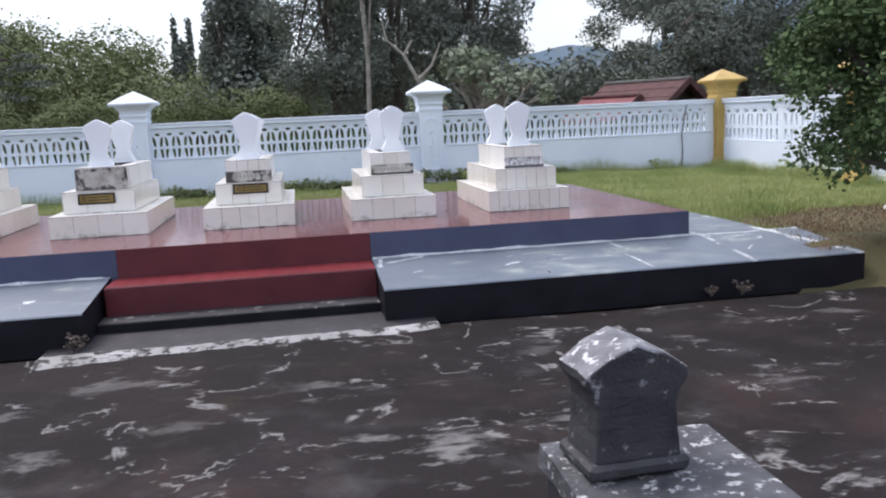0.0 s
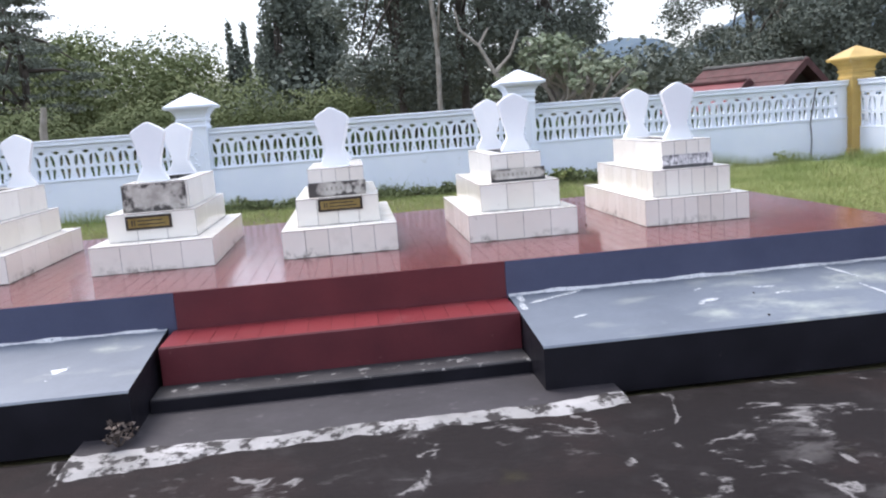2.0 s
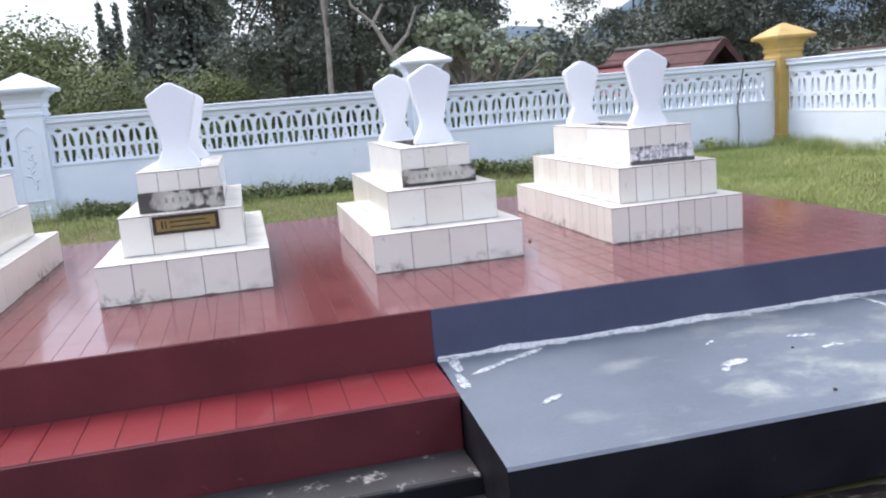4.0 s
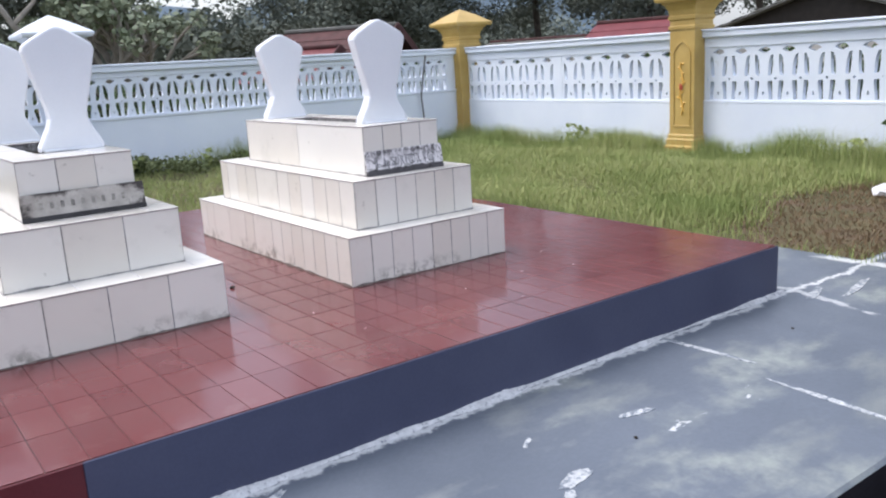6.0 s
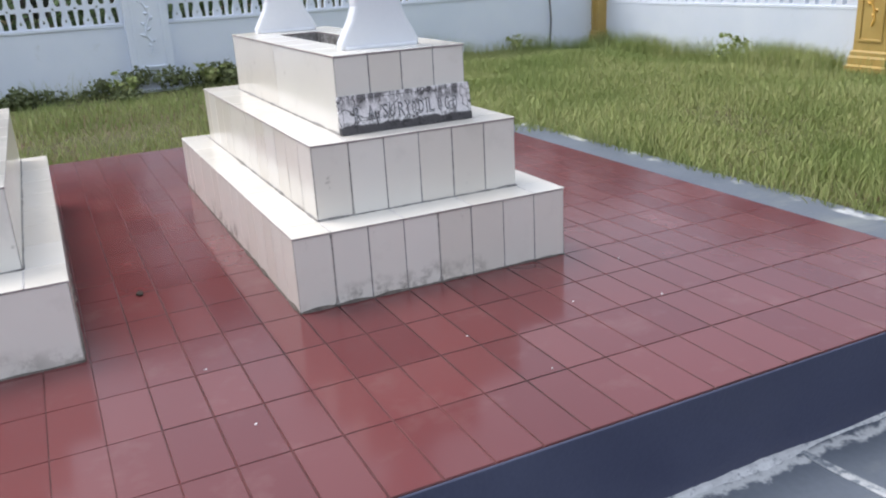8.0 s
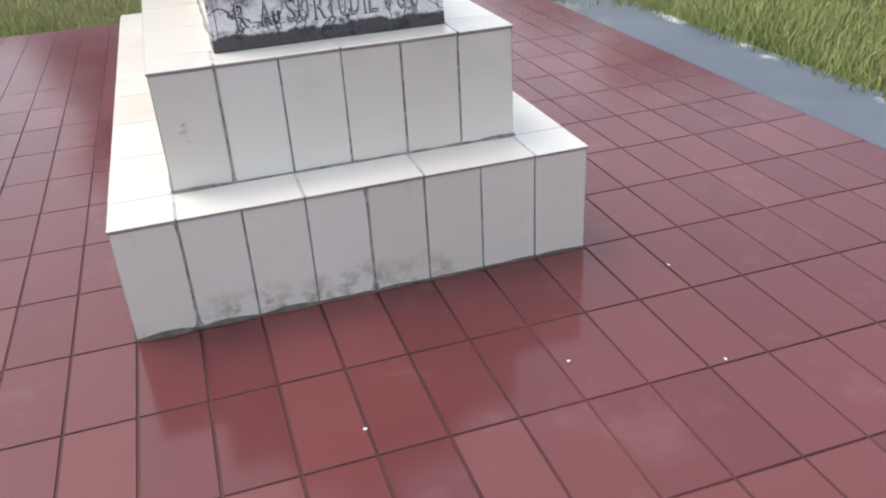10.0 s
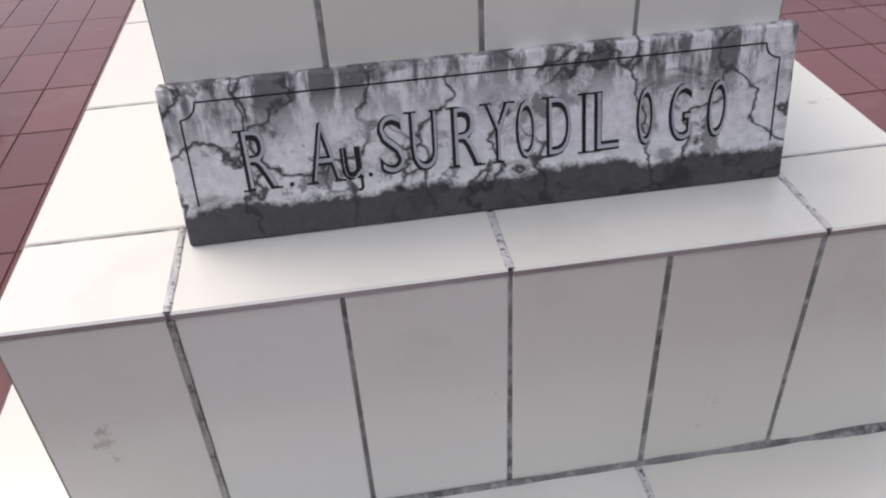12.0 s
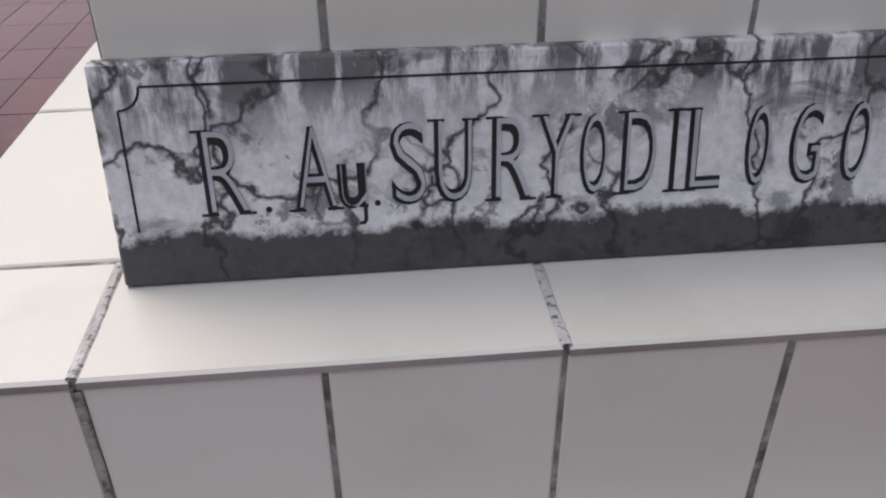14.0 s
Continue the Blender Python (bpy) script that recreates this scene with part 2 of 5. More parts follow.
M_concrete = make_concrete()
M_ledge = make_ledge()
M_black = painted("black_riser_paint", (0.006, 0.0055, 0.0085), (0.0135, 0.0125, 0.0175), 0.5, 3, 0.3, spec=0.2, dirt=(0.045, 0.042, 0.043), dirt_lo=0.66, dirt_hi=0.8)
M_blue = painted("slate_blue_paint", (0.05, 0.056, 0.102), (0.07, 0.078, 0.132), 0.4, 2.5, 0.2)
M_red = painted("dark_red_paint", (0.08, 0.014, 0.02), (0.12, 0.023, 0.029), 0.4, 3, 0.2, dirt=(0.22, 0.12, 0.11), dirt_lo=0.66, dirt_hi=0.8)
M_tread = painted("worn_dark_cement", (0.02, 0.019, 0.022), (0.042, 0.04, 0.044), 0.6, 3.2, 0.4, dirt=(0.34, 0.33, 0.32), dirt_lo=0.59, dirt_hi=0.66)
M_red_tile = make_tile("glazed_red_floor_tile", (0.125, 0.03, 0.033), (0.165, 0.046, 0.047), (0.22, 0.11, 0.105), 0.12)
M_red_tile_far = make_tile("red_floor_tile", (0.125, 0.03, 0.033), (0.165, 0.046, 0.047), (0.22, 0.11, 0.105), 0.13, False)
M_red_joint = painted("dark_red_joint", (0.045, 0.016, 0.017), (0.15, 0.044, 0.045), 0.5, 2.6, spec=0.35)
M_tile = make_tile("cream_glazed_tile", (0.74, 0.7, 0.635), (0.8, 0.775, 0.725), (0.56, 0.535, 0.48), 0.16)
M_clay = painted("clay_tile_edge", (0.24, 0.185, 0.185), (0.42, 0.36, 0.36), 0.8, 8)
M_grout = painted("dirty_grey_grout", (0.1, 0.095, 0.09), (0.32, 0.31, 0.3), 0.85, 26, 0.8, dirt=(0.5, 0.49, 0.5), dirt_lo=0.5, dirt_hi=0.72)
M_white = painted("white_gloss_paint", (0.74, 0.77, 0.82), (0.8, 0.82, 0.86), 0.4, 3, 0.04, grain=0.025)
M_wall_white = painted("white_wall_paint", (0.7, 0.76, 0.86), (0.78, 0.83, 0.91), 0.7, 1.2, 0.15, dirt=(0.52, 0.54, 0.52), dirt_lo=0.66, dirt_hi=0.85, grain=0.04)
M_gold = painted("ochre_gold_paint", (0.45, 0.3, 0.085), (0.56, 0.39, 0.13), 0.42, 3, 0.2, dirt=(0.3, 0.16, 0.04), dirt_lo=0.66, dirt_hi=0.8)
M_gold_raised = painted("bright_gold_paint", (0.72, 0.42, 0.08), (0.8, 0.5, 0.12), 0.35, 6)
M_soil = painted("dark_grave_soil", (0.035, 0.03, 0.027), (0.08, 0.07, 0.06), 0.95, 18, 0.8, spec=0.05)
M_marble = make_marble()
M_plaque = make_old_plaque()
M_plaque_foot = painted("dark_plaque_foot", (0.03, 0.029, 0.031), (0.05, 0.048, 0.05), 0.7, 20, 0.3)
M_ink = painted("black_engraving", (0.012, 0.011, 0.012), (0.03, 0.028, 0.03), 0.8, 30)
M_letter = painted("lit_letter_fill", (0.38, 0.38, 0.4), (0.55, 0.55, 0.6), 0.6, 30)
M_brass = painted("tarnished_brass", (0.2, 0.14, 0.045), (0.3, 0.22, 0.08), 0.4, 9, 0.2, metallic=0.6)
M_dark_frame = painted("dark_brown_frame", (0.02, 0.014, 0.01), (0.035, 0.025, 0.02), 0.5, 9)
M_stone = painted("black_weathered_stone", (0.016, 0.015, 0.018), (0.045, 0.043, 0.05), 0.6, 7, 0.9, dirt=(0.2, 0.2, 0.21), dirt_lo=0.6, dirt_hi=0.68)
M_stone_top = painted("lit_lichen_stone", (0.06, 0.06, 0.07), (0.2, 0.2, 0.22), 0.55, 9, 0.9, dirt=(0.55, 0.55, 0.57), dirt_lo=0.55, dirt_hi=0.62)
M_earth = painted("lawn_earth", (0.06, 0.065, 0.025), (0.12, 0.1, 0.05), 0.95, 0.9, 0.8, dirt=(0.11, 0.075, 0.045), dirt_lo=0.5, dirt_hi=0.62)
M_grass = make_leaf("lawn_grass", (0.27, 0.34, 0.115), (0.46, 0.46, 0.22), (0.25, 0.315, 0.11))
M_dry = make_leaf("dry_grass", (0.3, 0.22, 0.13), (0.17, 0.105, 0.075), (0.22, 0.16, 0.1))
M_leaf = make_leaf("dark_green_leaf", (0.055, 0.085, 0.04), (0.115, 0.165, 0.072), (0.085, 0.13, 0.055))
# far leaves: distance haze is put into this paler, greyer green
M_leaf_far = make_leaf("hazed_green_leaf", (0.135, 0.155, 0.132), (0.18, 0.2, 0.168), (0.157, 0.178, 0.148))
M_leaf_bush = make_leaf("bush_leaf", (0.12, 0.145, 0.07), (0.175, 0.2, 0.095), (0.14, 0.165, 0.08))
M_twig = make_leaf("dead_twig", (0.09, 0.07, 0.06), (0.16, 0.13, 0.115), (0.12, 0.1, 0.085))
M_leaf_pale = make_leaf("pale_green_leaf", (0.19, 0.225, 0.15), (0.34, 0.37, 0.27), (0.26, 0.3, 0.2))
M_bark = painted("grey_brown_bark", (0.05, 0.04, 0.035), (0.11, 0.095, 0.08), 0.9, 6, 0.8)
M_bark_pale = painted("pale_grey_bark", (0.22, 0.2, 0.17), (0.36, 0.33, 0.29), 0.85, 6, 0.5)
M_roof = painted("dark_red_roof_tile", (0.065, 0.027, 0.028), (0.11, 0.046, 0.046), 0.8, 4, 0.4, dirt=(0.08, 0.07, 0.06), dirt_lo=0.55, dirt_hi=0.7)
M_roof_red = painted("red_metal_roof", (0.13, 0.026, 0.034), (0.19, 0.042, 0.05), 0.6, 3)
M_roof_grey = painted("mossy_grey_roof", (0.1, 0.1, 0.095), (0.2, 0.2, 0.185), 0.85, 3, 0.4)
M_house = painted("pale_house_plaster", (0.4, 0.38, 0.35), (0.55, 0.53, 0.5), 0.8, 2)
# the blue of far haze is mixed into the hill's own colour
M_hill = painted("haze_blue_hill", (0.09, 0.13, 0.17), (0.12, 0.16, 0.2), 1.0, 0.05, 0.1, 0.1)
M_bag = painted("white_plastic", (0.7, 0.7, 0.72), (0.8, 0.8, 0.82), 0.35, 20)
M_wire = painted("grey_pipe", (0.1, 0.1, 0.11), (0.18, 0.18, 0.19), 0.5, 9)
M_flower = painted("red_relief_paint", (0.4, 0.05, 0.03), (0.5, 0.08, 0.05), 0.4, 9)
M_glass = painted("dark_window_glass", (0.02, 0.022, 0.025), (0.03, 0.032, 0.036), 0.1, 3)


# ---- builders
def link(name, bm, mats, parent=None, label="", m=None):
    me = bpy.data.meshes.new(name)
    bm.to_mesh(me)
    bm.free()
    for k in (mats if isinstance(mats, (list, tuple)) else [mats]):
        me.materials.append(k)
    ob = new(name, me)
    if m is not None:
        ob.matrix_basis = m
    if parent:
        ob.parent = parent
    if label:
        ob["label"] = label
    return ob


def part(name, bm, mat, parent, label=""):
    return link(name, bm, mat, parent, label)


def empty(name, m, label, category, group="", kind=""):
    ob = new(name)
    ob.matrix_basis = m
    return tagged(ob, label, category, group, kind)


def box(bm, x0, y0, z0, x1, y1, z1, bevel=0.0, mat=0):
    r = bmesh.ops.create_cube(bm, size=1.0)
    vs = r["verts"]
    for v in vs:
        v.co = Vector((x0 + (v.co.x + 0.5) * (x1 - x0), y0 + (v.co.y + 0.5) * (y1 - y0), z0 + (v.co.z + 0.5) * (z1 - z0)))
    fs = list({f for v in vs for f in v.link_faces})
    for f in fs:
        f.material_index = mat
    if bevel:
        es = list({e for v in vs for e in v.link_edges})
        bmesh.ops.bevel(bm, geom=es, offset=bevel, segments=1, affect='EDGES', profile=0.5)
    return bm


def boxed(*a, **k):
    return box(bmesh.new(), *a, **k)


def extruded(pts, y0, y1, bevel=0.0):
    """A closed outline in x, z drawn out from y0 to y1."""
    bm = bmesh.new()
    a = [bm.verts.new((x, y0, z)) for x, z in pts]
    b = [bm.verts.new((x, y1, z)) for x, z in pts]
    bm.faces.new(a)
    bm.faces.new(b[::-1])
    n = len(pts)
    for i in range(n):
        bm.faces.new((a[i], b[i], b[(i + 1) % n], a[(i + 1) % n]))
    bmesh.ops.recalc_face_normals(bm, faces=bm.faces)
    if bevel:
        es = [e for e in bm.edges if len(e.link_faces) == 2 and e.calc_face_angle(0) > 0.9 and abs((e.verts[0].co - e.verts[1].co).y) < 1e-5]
        bmesh.ops.bevel(bm, geom=es, offset=bevel, segments=2, affect='EDGES', profile=0.5)
    return bm


def lathe_square(bm, prof, mat=0):
    """A square turned profile: list of (half width, z)."""
    rings = []
    for hw, z in prof:
        rings.append([bm.verts.new((sx * hw, sy * hw, z)) for sx, sy in ((-1, -1), (1, -1), (1, 1), (-1, 1))])
    for r0, r1 in zip(rings, rings[1:]):
        for i in range(4):
            f = bm.faces.new((r0[i], r0[(i + 1) % 4], r1[(i + 1) % 4], r1[i]))
            f.material_index = mat
    bm.faces.new(rings[0][::-1])
    bm.faces.new(rings[-1])
    return bm


def tube(bm, pts, radii, seg=7):
    """A tapering round limb along points."""
    rings = []
    for i, p in enumerate(pts):
        p = Vector(p)
        d = (Vector(pts[min(i + 1, len(pts) - 1)]) - Vector(pts[max(i - 1, 0)])).normalized()
        u = d.cross(Vector((0.31, 0.95, 0.05))).normalized()
        w = d.cross(u)
        rings.append([bm.verts.new(p + (u * math.cos(6.2832 * k / seg) + w * math.sin(6.2832 * k / seg)) * radii[i]) for k in range(seg)])
    for a, b in zip(rings, rings[1:]):
        for k in range(seg):
            bm.faces.new((a[k], a[(k + 1) % seg], b[(k + 1) % seg], b[k]))
    bm.faces.new(rings[0][::-1])
    bm.faces.new(rings[-1])
    return bm


def quads(name, verts, faces, mat, parent=None, label=""):
    me = bpy.data.meshes.new(name)
    me.from_pydata(verts.tolist() if isinstance(verts, np.ndarray) else verts, [], faces.tolist() if isinstance(faces, np.ndarray) else faces)
    me.materials.append(mat)
    ob = new(name, me)
    ob.parent = parent
    if label:
        ob["label"] = label
    return ob


# ---- ground and yard
def smooth(t):
    t = min(max(t, 0.0), 1.0)
    return t * t * (3 - 2 * t)


def gz(x, y):
    """Height of the earth."""
    if y > 8.2 or x > 7.3 or y < -16 or x < -13:
        hill = 6.0 * smooth((-x - 2) / 36) * smooth((y - 27) / 34)
        far = smooth((math.hypot(x, y) - 60) / 300)
        return 0.15 + hill * (1 - far) - 0.05
    bumpy = 0.03 * noise.noise(Vector((x * 0.8, y * 0.8, 3)))
    if y < -1.9:
        return -0.08 + (0.36 + bumpy) * smooth((y + 3.9) / 2.3) * smooth((x - 2.6) / 1.3)
    if x < 2.6 and y < 2.65:
        return -0.1
    return 0.31 + bumpy - 0.08 * smooth((x - 5.3) / 1.2)


def make_ground():
    xs = [-900, -500, -250, -140, -90, -60, -45, -32, -24, -18, -14] + [round(-13 + 0.3 * i, 2) for i in range(69)] + [9, 12, 16, 22, 30, 45, 70, 110, 200, 450, 900]
    ys = [-900, -400, -150, -70, -35, -20, -16] + [round(-14 + 0.3 * i, 2) for i in range(75)] + [9.5, 12, 15, 19, 24, 30, 36, 42, 50, 60, 75, 100, 150, 300, 600, 900]
    verts = [(x, y, gz(x, y)) for y in ys for x in xs]
    w = len(xs)
    faces = [(j * w + i, j * w + i + 1, (j + 1) * w + i + 1, (j + 1) * w + i) for j in range(len(ys) - 1) for i in range(w - 1)]
    g = quads("ground", verts, faces, M_earth)
    for p in g.data.polygons:
        p.use_smooth = True
    tagged(g, "grassy brown earth with bare patches around the graveyard", "ground", kind="structure")


make_ground()

yard = bmesh.new()
bmesh.ops.create_grid(yard, x_segments=60, y_segments=50, size=1)
for v in yard.verts:
    v.co = Vector((v.co.x * 9 - 2, -8.2 + v.co.y * 6.3, 0))
    v.co.z = 0.012 * noise.noise(Vector((v.co.x * 0.9, v.co.y * 0.9, 0))) - 0.012
    edge = abs(v.co.x + 2) > 8.99 or abs(v.co.y + 8.2) > 6.29
    if edge:
        v.co.z = -0.1
tagged(link("floor_yard", yard, M_concrete), "dark stained concrete yard with pale lichen blotches", "concrete floor", kind="structure")

# platform, ledges and steps
PZ, PX0, PX1, PY0, PY1 = 0.594, -9.5, 1.79, -0.905, 2.72
LF, LY = 0.268, -1.955       # ledge front height and edge
SX0, SX1 = -3.60, -1.335     # the red steps


def ledge(x0, x1, name, label):
    """A sloping painted ledge with a dark riser."""
    bm = bmesh.new()
    n = 24
    top = []
    for i in range(n + 1):
        x = x0 + (x1 - x0) * i / n
        wob = 0.006 * noise.noise(Vector((x * 2.1, 7, 0)))
        top.append([bm.verts.new((x, LY + wob, -0.05)), bm.verts.new((x, LY + wob, LF - 0.012)), bm.verts.new((x, LY + 0.012 + wob, LF)), bm.verts.new((x, PY0 + 0.01, 0.358))])
    for a, b in zip(top, top[1:]):
        for k in range(3):
            f = bm.faces.new((a[k], b[k], b[k + 1], a[k + 1]))
            f.material_index = 1 if k == 0 else 0
    for side in (top[0][::-1], top[-1]):
        low = bm.verts.new((side[0].co.x, PY0 + 0.01, -0.05))
        f = bm.faces.new([*side, low])
        f.material_index = 1
    bmesh.ops.recalc_face_normals(bm, faces=bm.faces)
    return tagged(link(name, bm, [M_ledge, M_black]), label, "ledge", kind="structure")


ledge_east = ledge(SX1, 2.95, "floor_ledge_east", "blue-grey painted sloping ledge with black front edge and peeling paint")
ledge(-9.5, SX0 - 0.03, "floor_ledge_west", "blue-grey painted sloping ledge with black front edge")
walk_strip = bmesh.new()
box(walk_strip, PX1 + 0.007, PY0 - 0.03, 0.0, 2.66, 3.1, 0.3535)
tagged(link("floor_side_walk", walk_strip, M_ledge), "grey-blue painted side walk with a worn pale kerb beside grass", "walkway", kind="structure")

steps = empty("stairs", pose(0, 0, 0), "three broad steps painted dark red and black in front of the graves", "steps", kind="structure")
part("upper_step", boxed(SX0, -1.35, 0.0, SX1 - 0.003, PY0 + 0.01, 0.335, 0.006), M_red, steps, "dark red painted step")
part("lower_step", boxed(SX0 - 0.02, -1.606, -0.05, SX1 - 0.003, -1.351, 0.097, 0.008), M_tread, steps, "worn dark grey cement step")
part("lower_riser", boxed(SX0 - 0.02, -1.612, -0.05, SX1 - 0.003, -1.607, 0.082), M_black, steps, "black painted riser")
apron = bmesh.new()
n_ap = 110
rows_ap = []
for i in range(n_ap + 1):
    x = SX0 - 0.3 + (SX1 + 0.4 - SX0 + 0.3) * i / n_ap
    spill = 0.16 * smooth((-3.0 - x) / 0.6) + 0.05 * smooth((x + 1.5) / 0.3)
    yf = -2.16 + 0.05 * smooth((x + 1.5) / 0.4) + 0.07 * noise.noise(Vector((x * 1.9, 2, 0))) + 0.03 * noise.noise(Vector((x * 9, 2, 0)))
    rows_ap.append([apron.verts.new((x, -1.61, 0.012)), apron.verts.new((x, yf, 0.01)), apron.verts.new((x, yf - 0.012 - spill - 0.13 * abs(noise.noise(Vector((x * 4.1, 5, 0)))) - 0.03 * abs(noise.noise(Vector((x * 15, 5, 2)))), 0.006)), apron.verts.new((x, yf - 0.22 - spill, -0.04))])
for a, b in zip(rows_ap, rows_ap[1:]):
    for k in range(3):
        f = apron.faces.new((a[k], b[k], b[k + 1], a[k + 1]))
        f.material_index = 0 if k == 0 else 1
bmesh.ops.recalc_face_normals(apron, faces=apron.faces)
M_apron = painted("smooth_grey_cement", (0.02, 0.0175, 0.0215), (0.034, 0.03, 0.0355), 0.7, 3, 0.2, dirt=(0.09, 0.085, 0.088), dirt_lo=0.6, dirt_hi=0.75)
M_mortar = painted("white_mortar", (0.5, 0.51, 0.53), (0.72, 0.73, 0.75), 0.9, 20, 0.6, dirt=(0.2, 0.22, 0.26), dirt_lo=0.55, dirt_hi=0.66)
M_red_step = make_tile("red_step_tile", (0.16, 0.02, 0.026), (0.2, 0.03, 0.035), (0.27, 0.1, 0.1), 0.28)
M_lime = painted("spilled_white_cement", (0.2, 0.195, 0.19), (0.38, 0.37, 0.37), 0.85, 2.6, 0.5, dirt=(0.03, 0.026, 0.026), dirt_lo=0.49, dirt_hi=0.57)
part("apron", apron, [M_apron, M_lime], steps, "smooth grey cement apron with a ragged white edge")

platform = empty("floor_platform", pose(0, 0, 0), "raised grave platform of glazed dark red floor tiles with painted risers", "platform", kind="structure")
part("bed", boxed(PX0, PY0, 0.0, PX1, PY1, PZ - 0.0022, 0.0), M_red_joint, platform)
part("riser", boxed(SX1 - 0.008, PY0 - 0.008, 0.2, PX1 + 0.006, PY0 - 0.001, PZ - 0.002, 0.002), M_blue, platform, "slate blue painted riser")
part("riser", boxed(PX0, PY0 - 0.008, 0.2, SX0 + 0.03, PY0 - 0.001, PZ - 0.002, 0.002), M_blue, platform, "slate blue painted riser")
part("riser", boxed(SX0 + 0.031, PY0 - 0.009, 0.2, SX1 - 0.009, PY0 - 0.001, PZ - 0.002, 0.002), M_red, platform, "dark red painted riser")
part("side_riser", boxed(PX1 + 0.0005, PY0, 0.2, PX1 + 0.006, PY1, PZ - 0.002), M_blue, platform, "slate blue painted riser")

# tiles on the red step
for k in range(15):
    xa = SX0 + 0.004 + k * (SX1 - SX0 - 0.012) / 15
    part("step_tile", boxed(xa + 0.002, -1.343, 0.3345, xa + (SX1 - SX0 - 0.012) / 15 - 0.002, PY0 - 0.012, 0.339, 0.0015), M_red_step, steps)
# rough white mortar left along the foot of the riser
for xa, xb in ((SX1 + 0.01, PX1 + 0.05), (-9.0, SX0 - 0.1)):
    bead = bmesh.new()
    rb = random.Random(int(xb * 10))
    n = int((xb - xa) / 0.014)
    rows_b = []
    for i in range(n + 1):
        x = xa + (xb - xa) * i / n
        a = max(0.0, noise.noise(Vector((x * 5.0, 1.5, 0))) + 0.55) * (0.6 + 0.6 * abs(noise.noise(Vector((x * 23, 0, 4)))))
        w, h = 0.012 + 0.03 * a, 0.004 + 0.016 * a
        yb = PY0 - 0.006
        rows_b.append([bead.verts.new((x, yb, 0.357 + h)), bead.verts.new((x + rb.uniform(-.004, .004), yb - w * 0.5, 0.3555 + h * rb.uniform(0.5, 0.95))), bead.verts.new((x, yb - w, 0.35))])
    for p, q in zip(rows_b, rows_b[1:]):
        for k in range(2):
            bead.faces.new((p[k], p[k + 1], q[k + 1], q[k]))
    bmesh.ops.recalc_face_normals(bead, faces=bead.faces)
    part("mortar_bead", bead, M_mortar, platform, "ragged white mortar along the riser foot")


def flake(x, y, length, width, ang, seed):
    """A ragged island of bare white cement where the paint has come off."""
    rnd = random.Random(seed)
    bm = bmesh.new()
    n = 22
    ring, low = [], []
    for i in range(n):
        a = 6.2832 * i / n
        r = 1 + 0.45 * noise.noise(Vector((math.cos(a) * 1.6, math.sin(a) * 1.6, seed * 3.7))) + rnd.uniform(-0.12, 0.12)
        u, v = math.cos(a) * length * r / 2, math.sin(a) * width * r / 2
        px, py = x + u * math.cos(ang) - v * math.sin(ang), y + u * math.sin(ang) + v * math.cos(ang)
        pz = LF + (py - LY) * (0.358 - LF) / (PY0 - LY)
        ring.append(bm.verts.new((px, py, pz + 0.0016)))
        low.append(bm.verts.new((px, py, pz - 0.002)))
    bm.faces.new(ring)
    for i in range(n):
        bm.faces.new((low[i], low[(i + 1) % n], ring[(i + 1) % n], ring[i]))
    bmesh.ops.recalc_face_normals(bm, faces=bm.faces)
    part("bare_patch", bm, M_flake, ledge_east)


M_flake = painted("bare_white_cement", (0.34, 0.365, 0.39), (0.6, 0.62, 0.64), 0.85, 16, 0.5, dirt=(0.17, 0.2, 0.24), dirt_lo=0.46, dirt_hi=0.6)
for k, (fx, fy, fl, fw_, fa) in enumerate(((-1.27, -1.02, 0.2, 0.05, 1.5), (-1.29, -1.2, 0.16, 0.05, 1.6), (-1.12, -1.1, 0.24, 0.035, 0.45), (-0.93, -1.02, 0.2, 0.03, 0.4), (-0.13, -1.45, 0.15, 0.045, 0.2), (-0.2, -1.5, 0.05, 0.03, 0.5),
                                          (-0.99, -1.5, 0.12, 0.035, 0.5), (-0.1, -1.21, 0.06, 0.02, 0.6), (0.33, -1.29, 0.14, 0.03, -0.2), (0.965, -1.1, 0.42, 0.03, 1.8), (0.955, -1.68, 0.5, 0.026, 1.67),
                                          (2.38, -1.2, 0.14, 0.05, 0.8), (2.1, -1.52, 0.2, 0.03, 0.9), (2.2, -1.1, 0.3, 0.04, 0.2), (1.95, -1.02, 0.22, 0.05, 0.3), (2.65, -1.3, 0.35, 0.05, 1.5))):
    flake(fx, fy, fl, fw_, fa, k + 1)


# ---- graves
M_grime = painted("dark_base_grime", (0.06, 0.05, 0.045), (0.2, 0.18, 0.16), 0.95, 30, 0.8)
M_bead = painted("pale_tread_grout", (0.5, 0.48, 0.48), (0.7, 0.68, 0.67), 0.85, 60, 0.6, dirt=(0.14, 0.13, 0.13), dirt_lo=0.52, dirt_hi=0.62)
M_smear = painted("grey_cement_smear", (0.3, 0.285, 0.265), (0.5, 0.475, 0.44), 0.8, 45, 0.5, dirt=(0.13, 0.12, 0.115), dirt_lo=0.48, dirt_hi=0.62)
TILE_MESH = {}


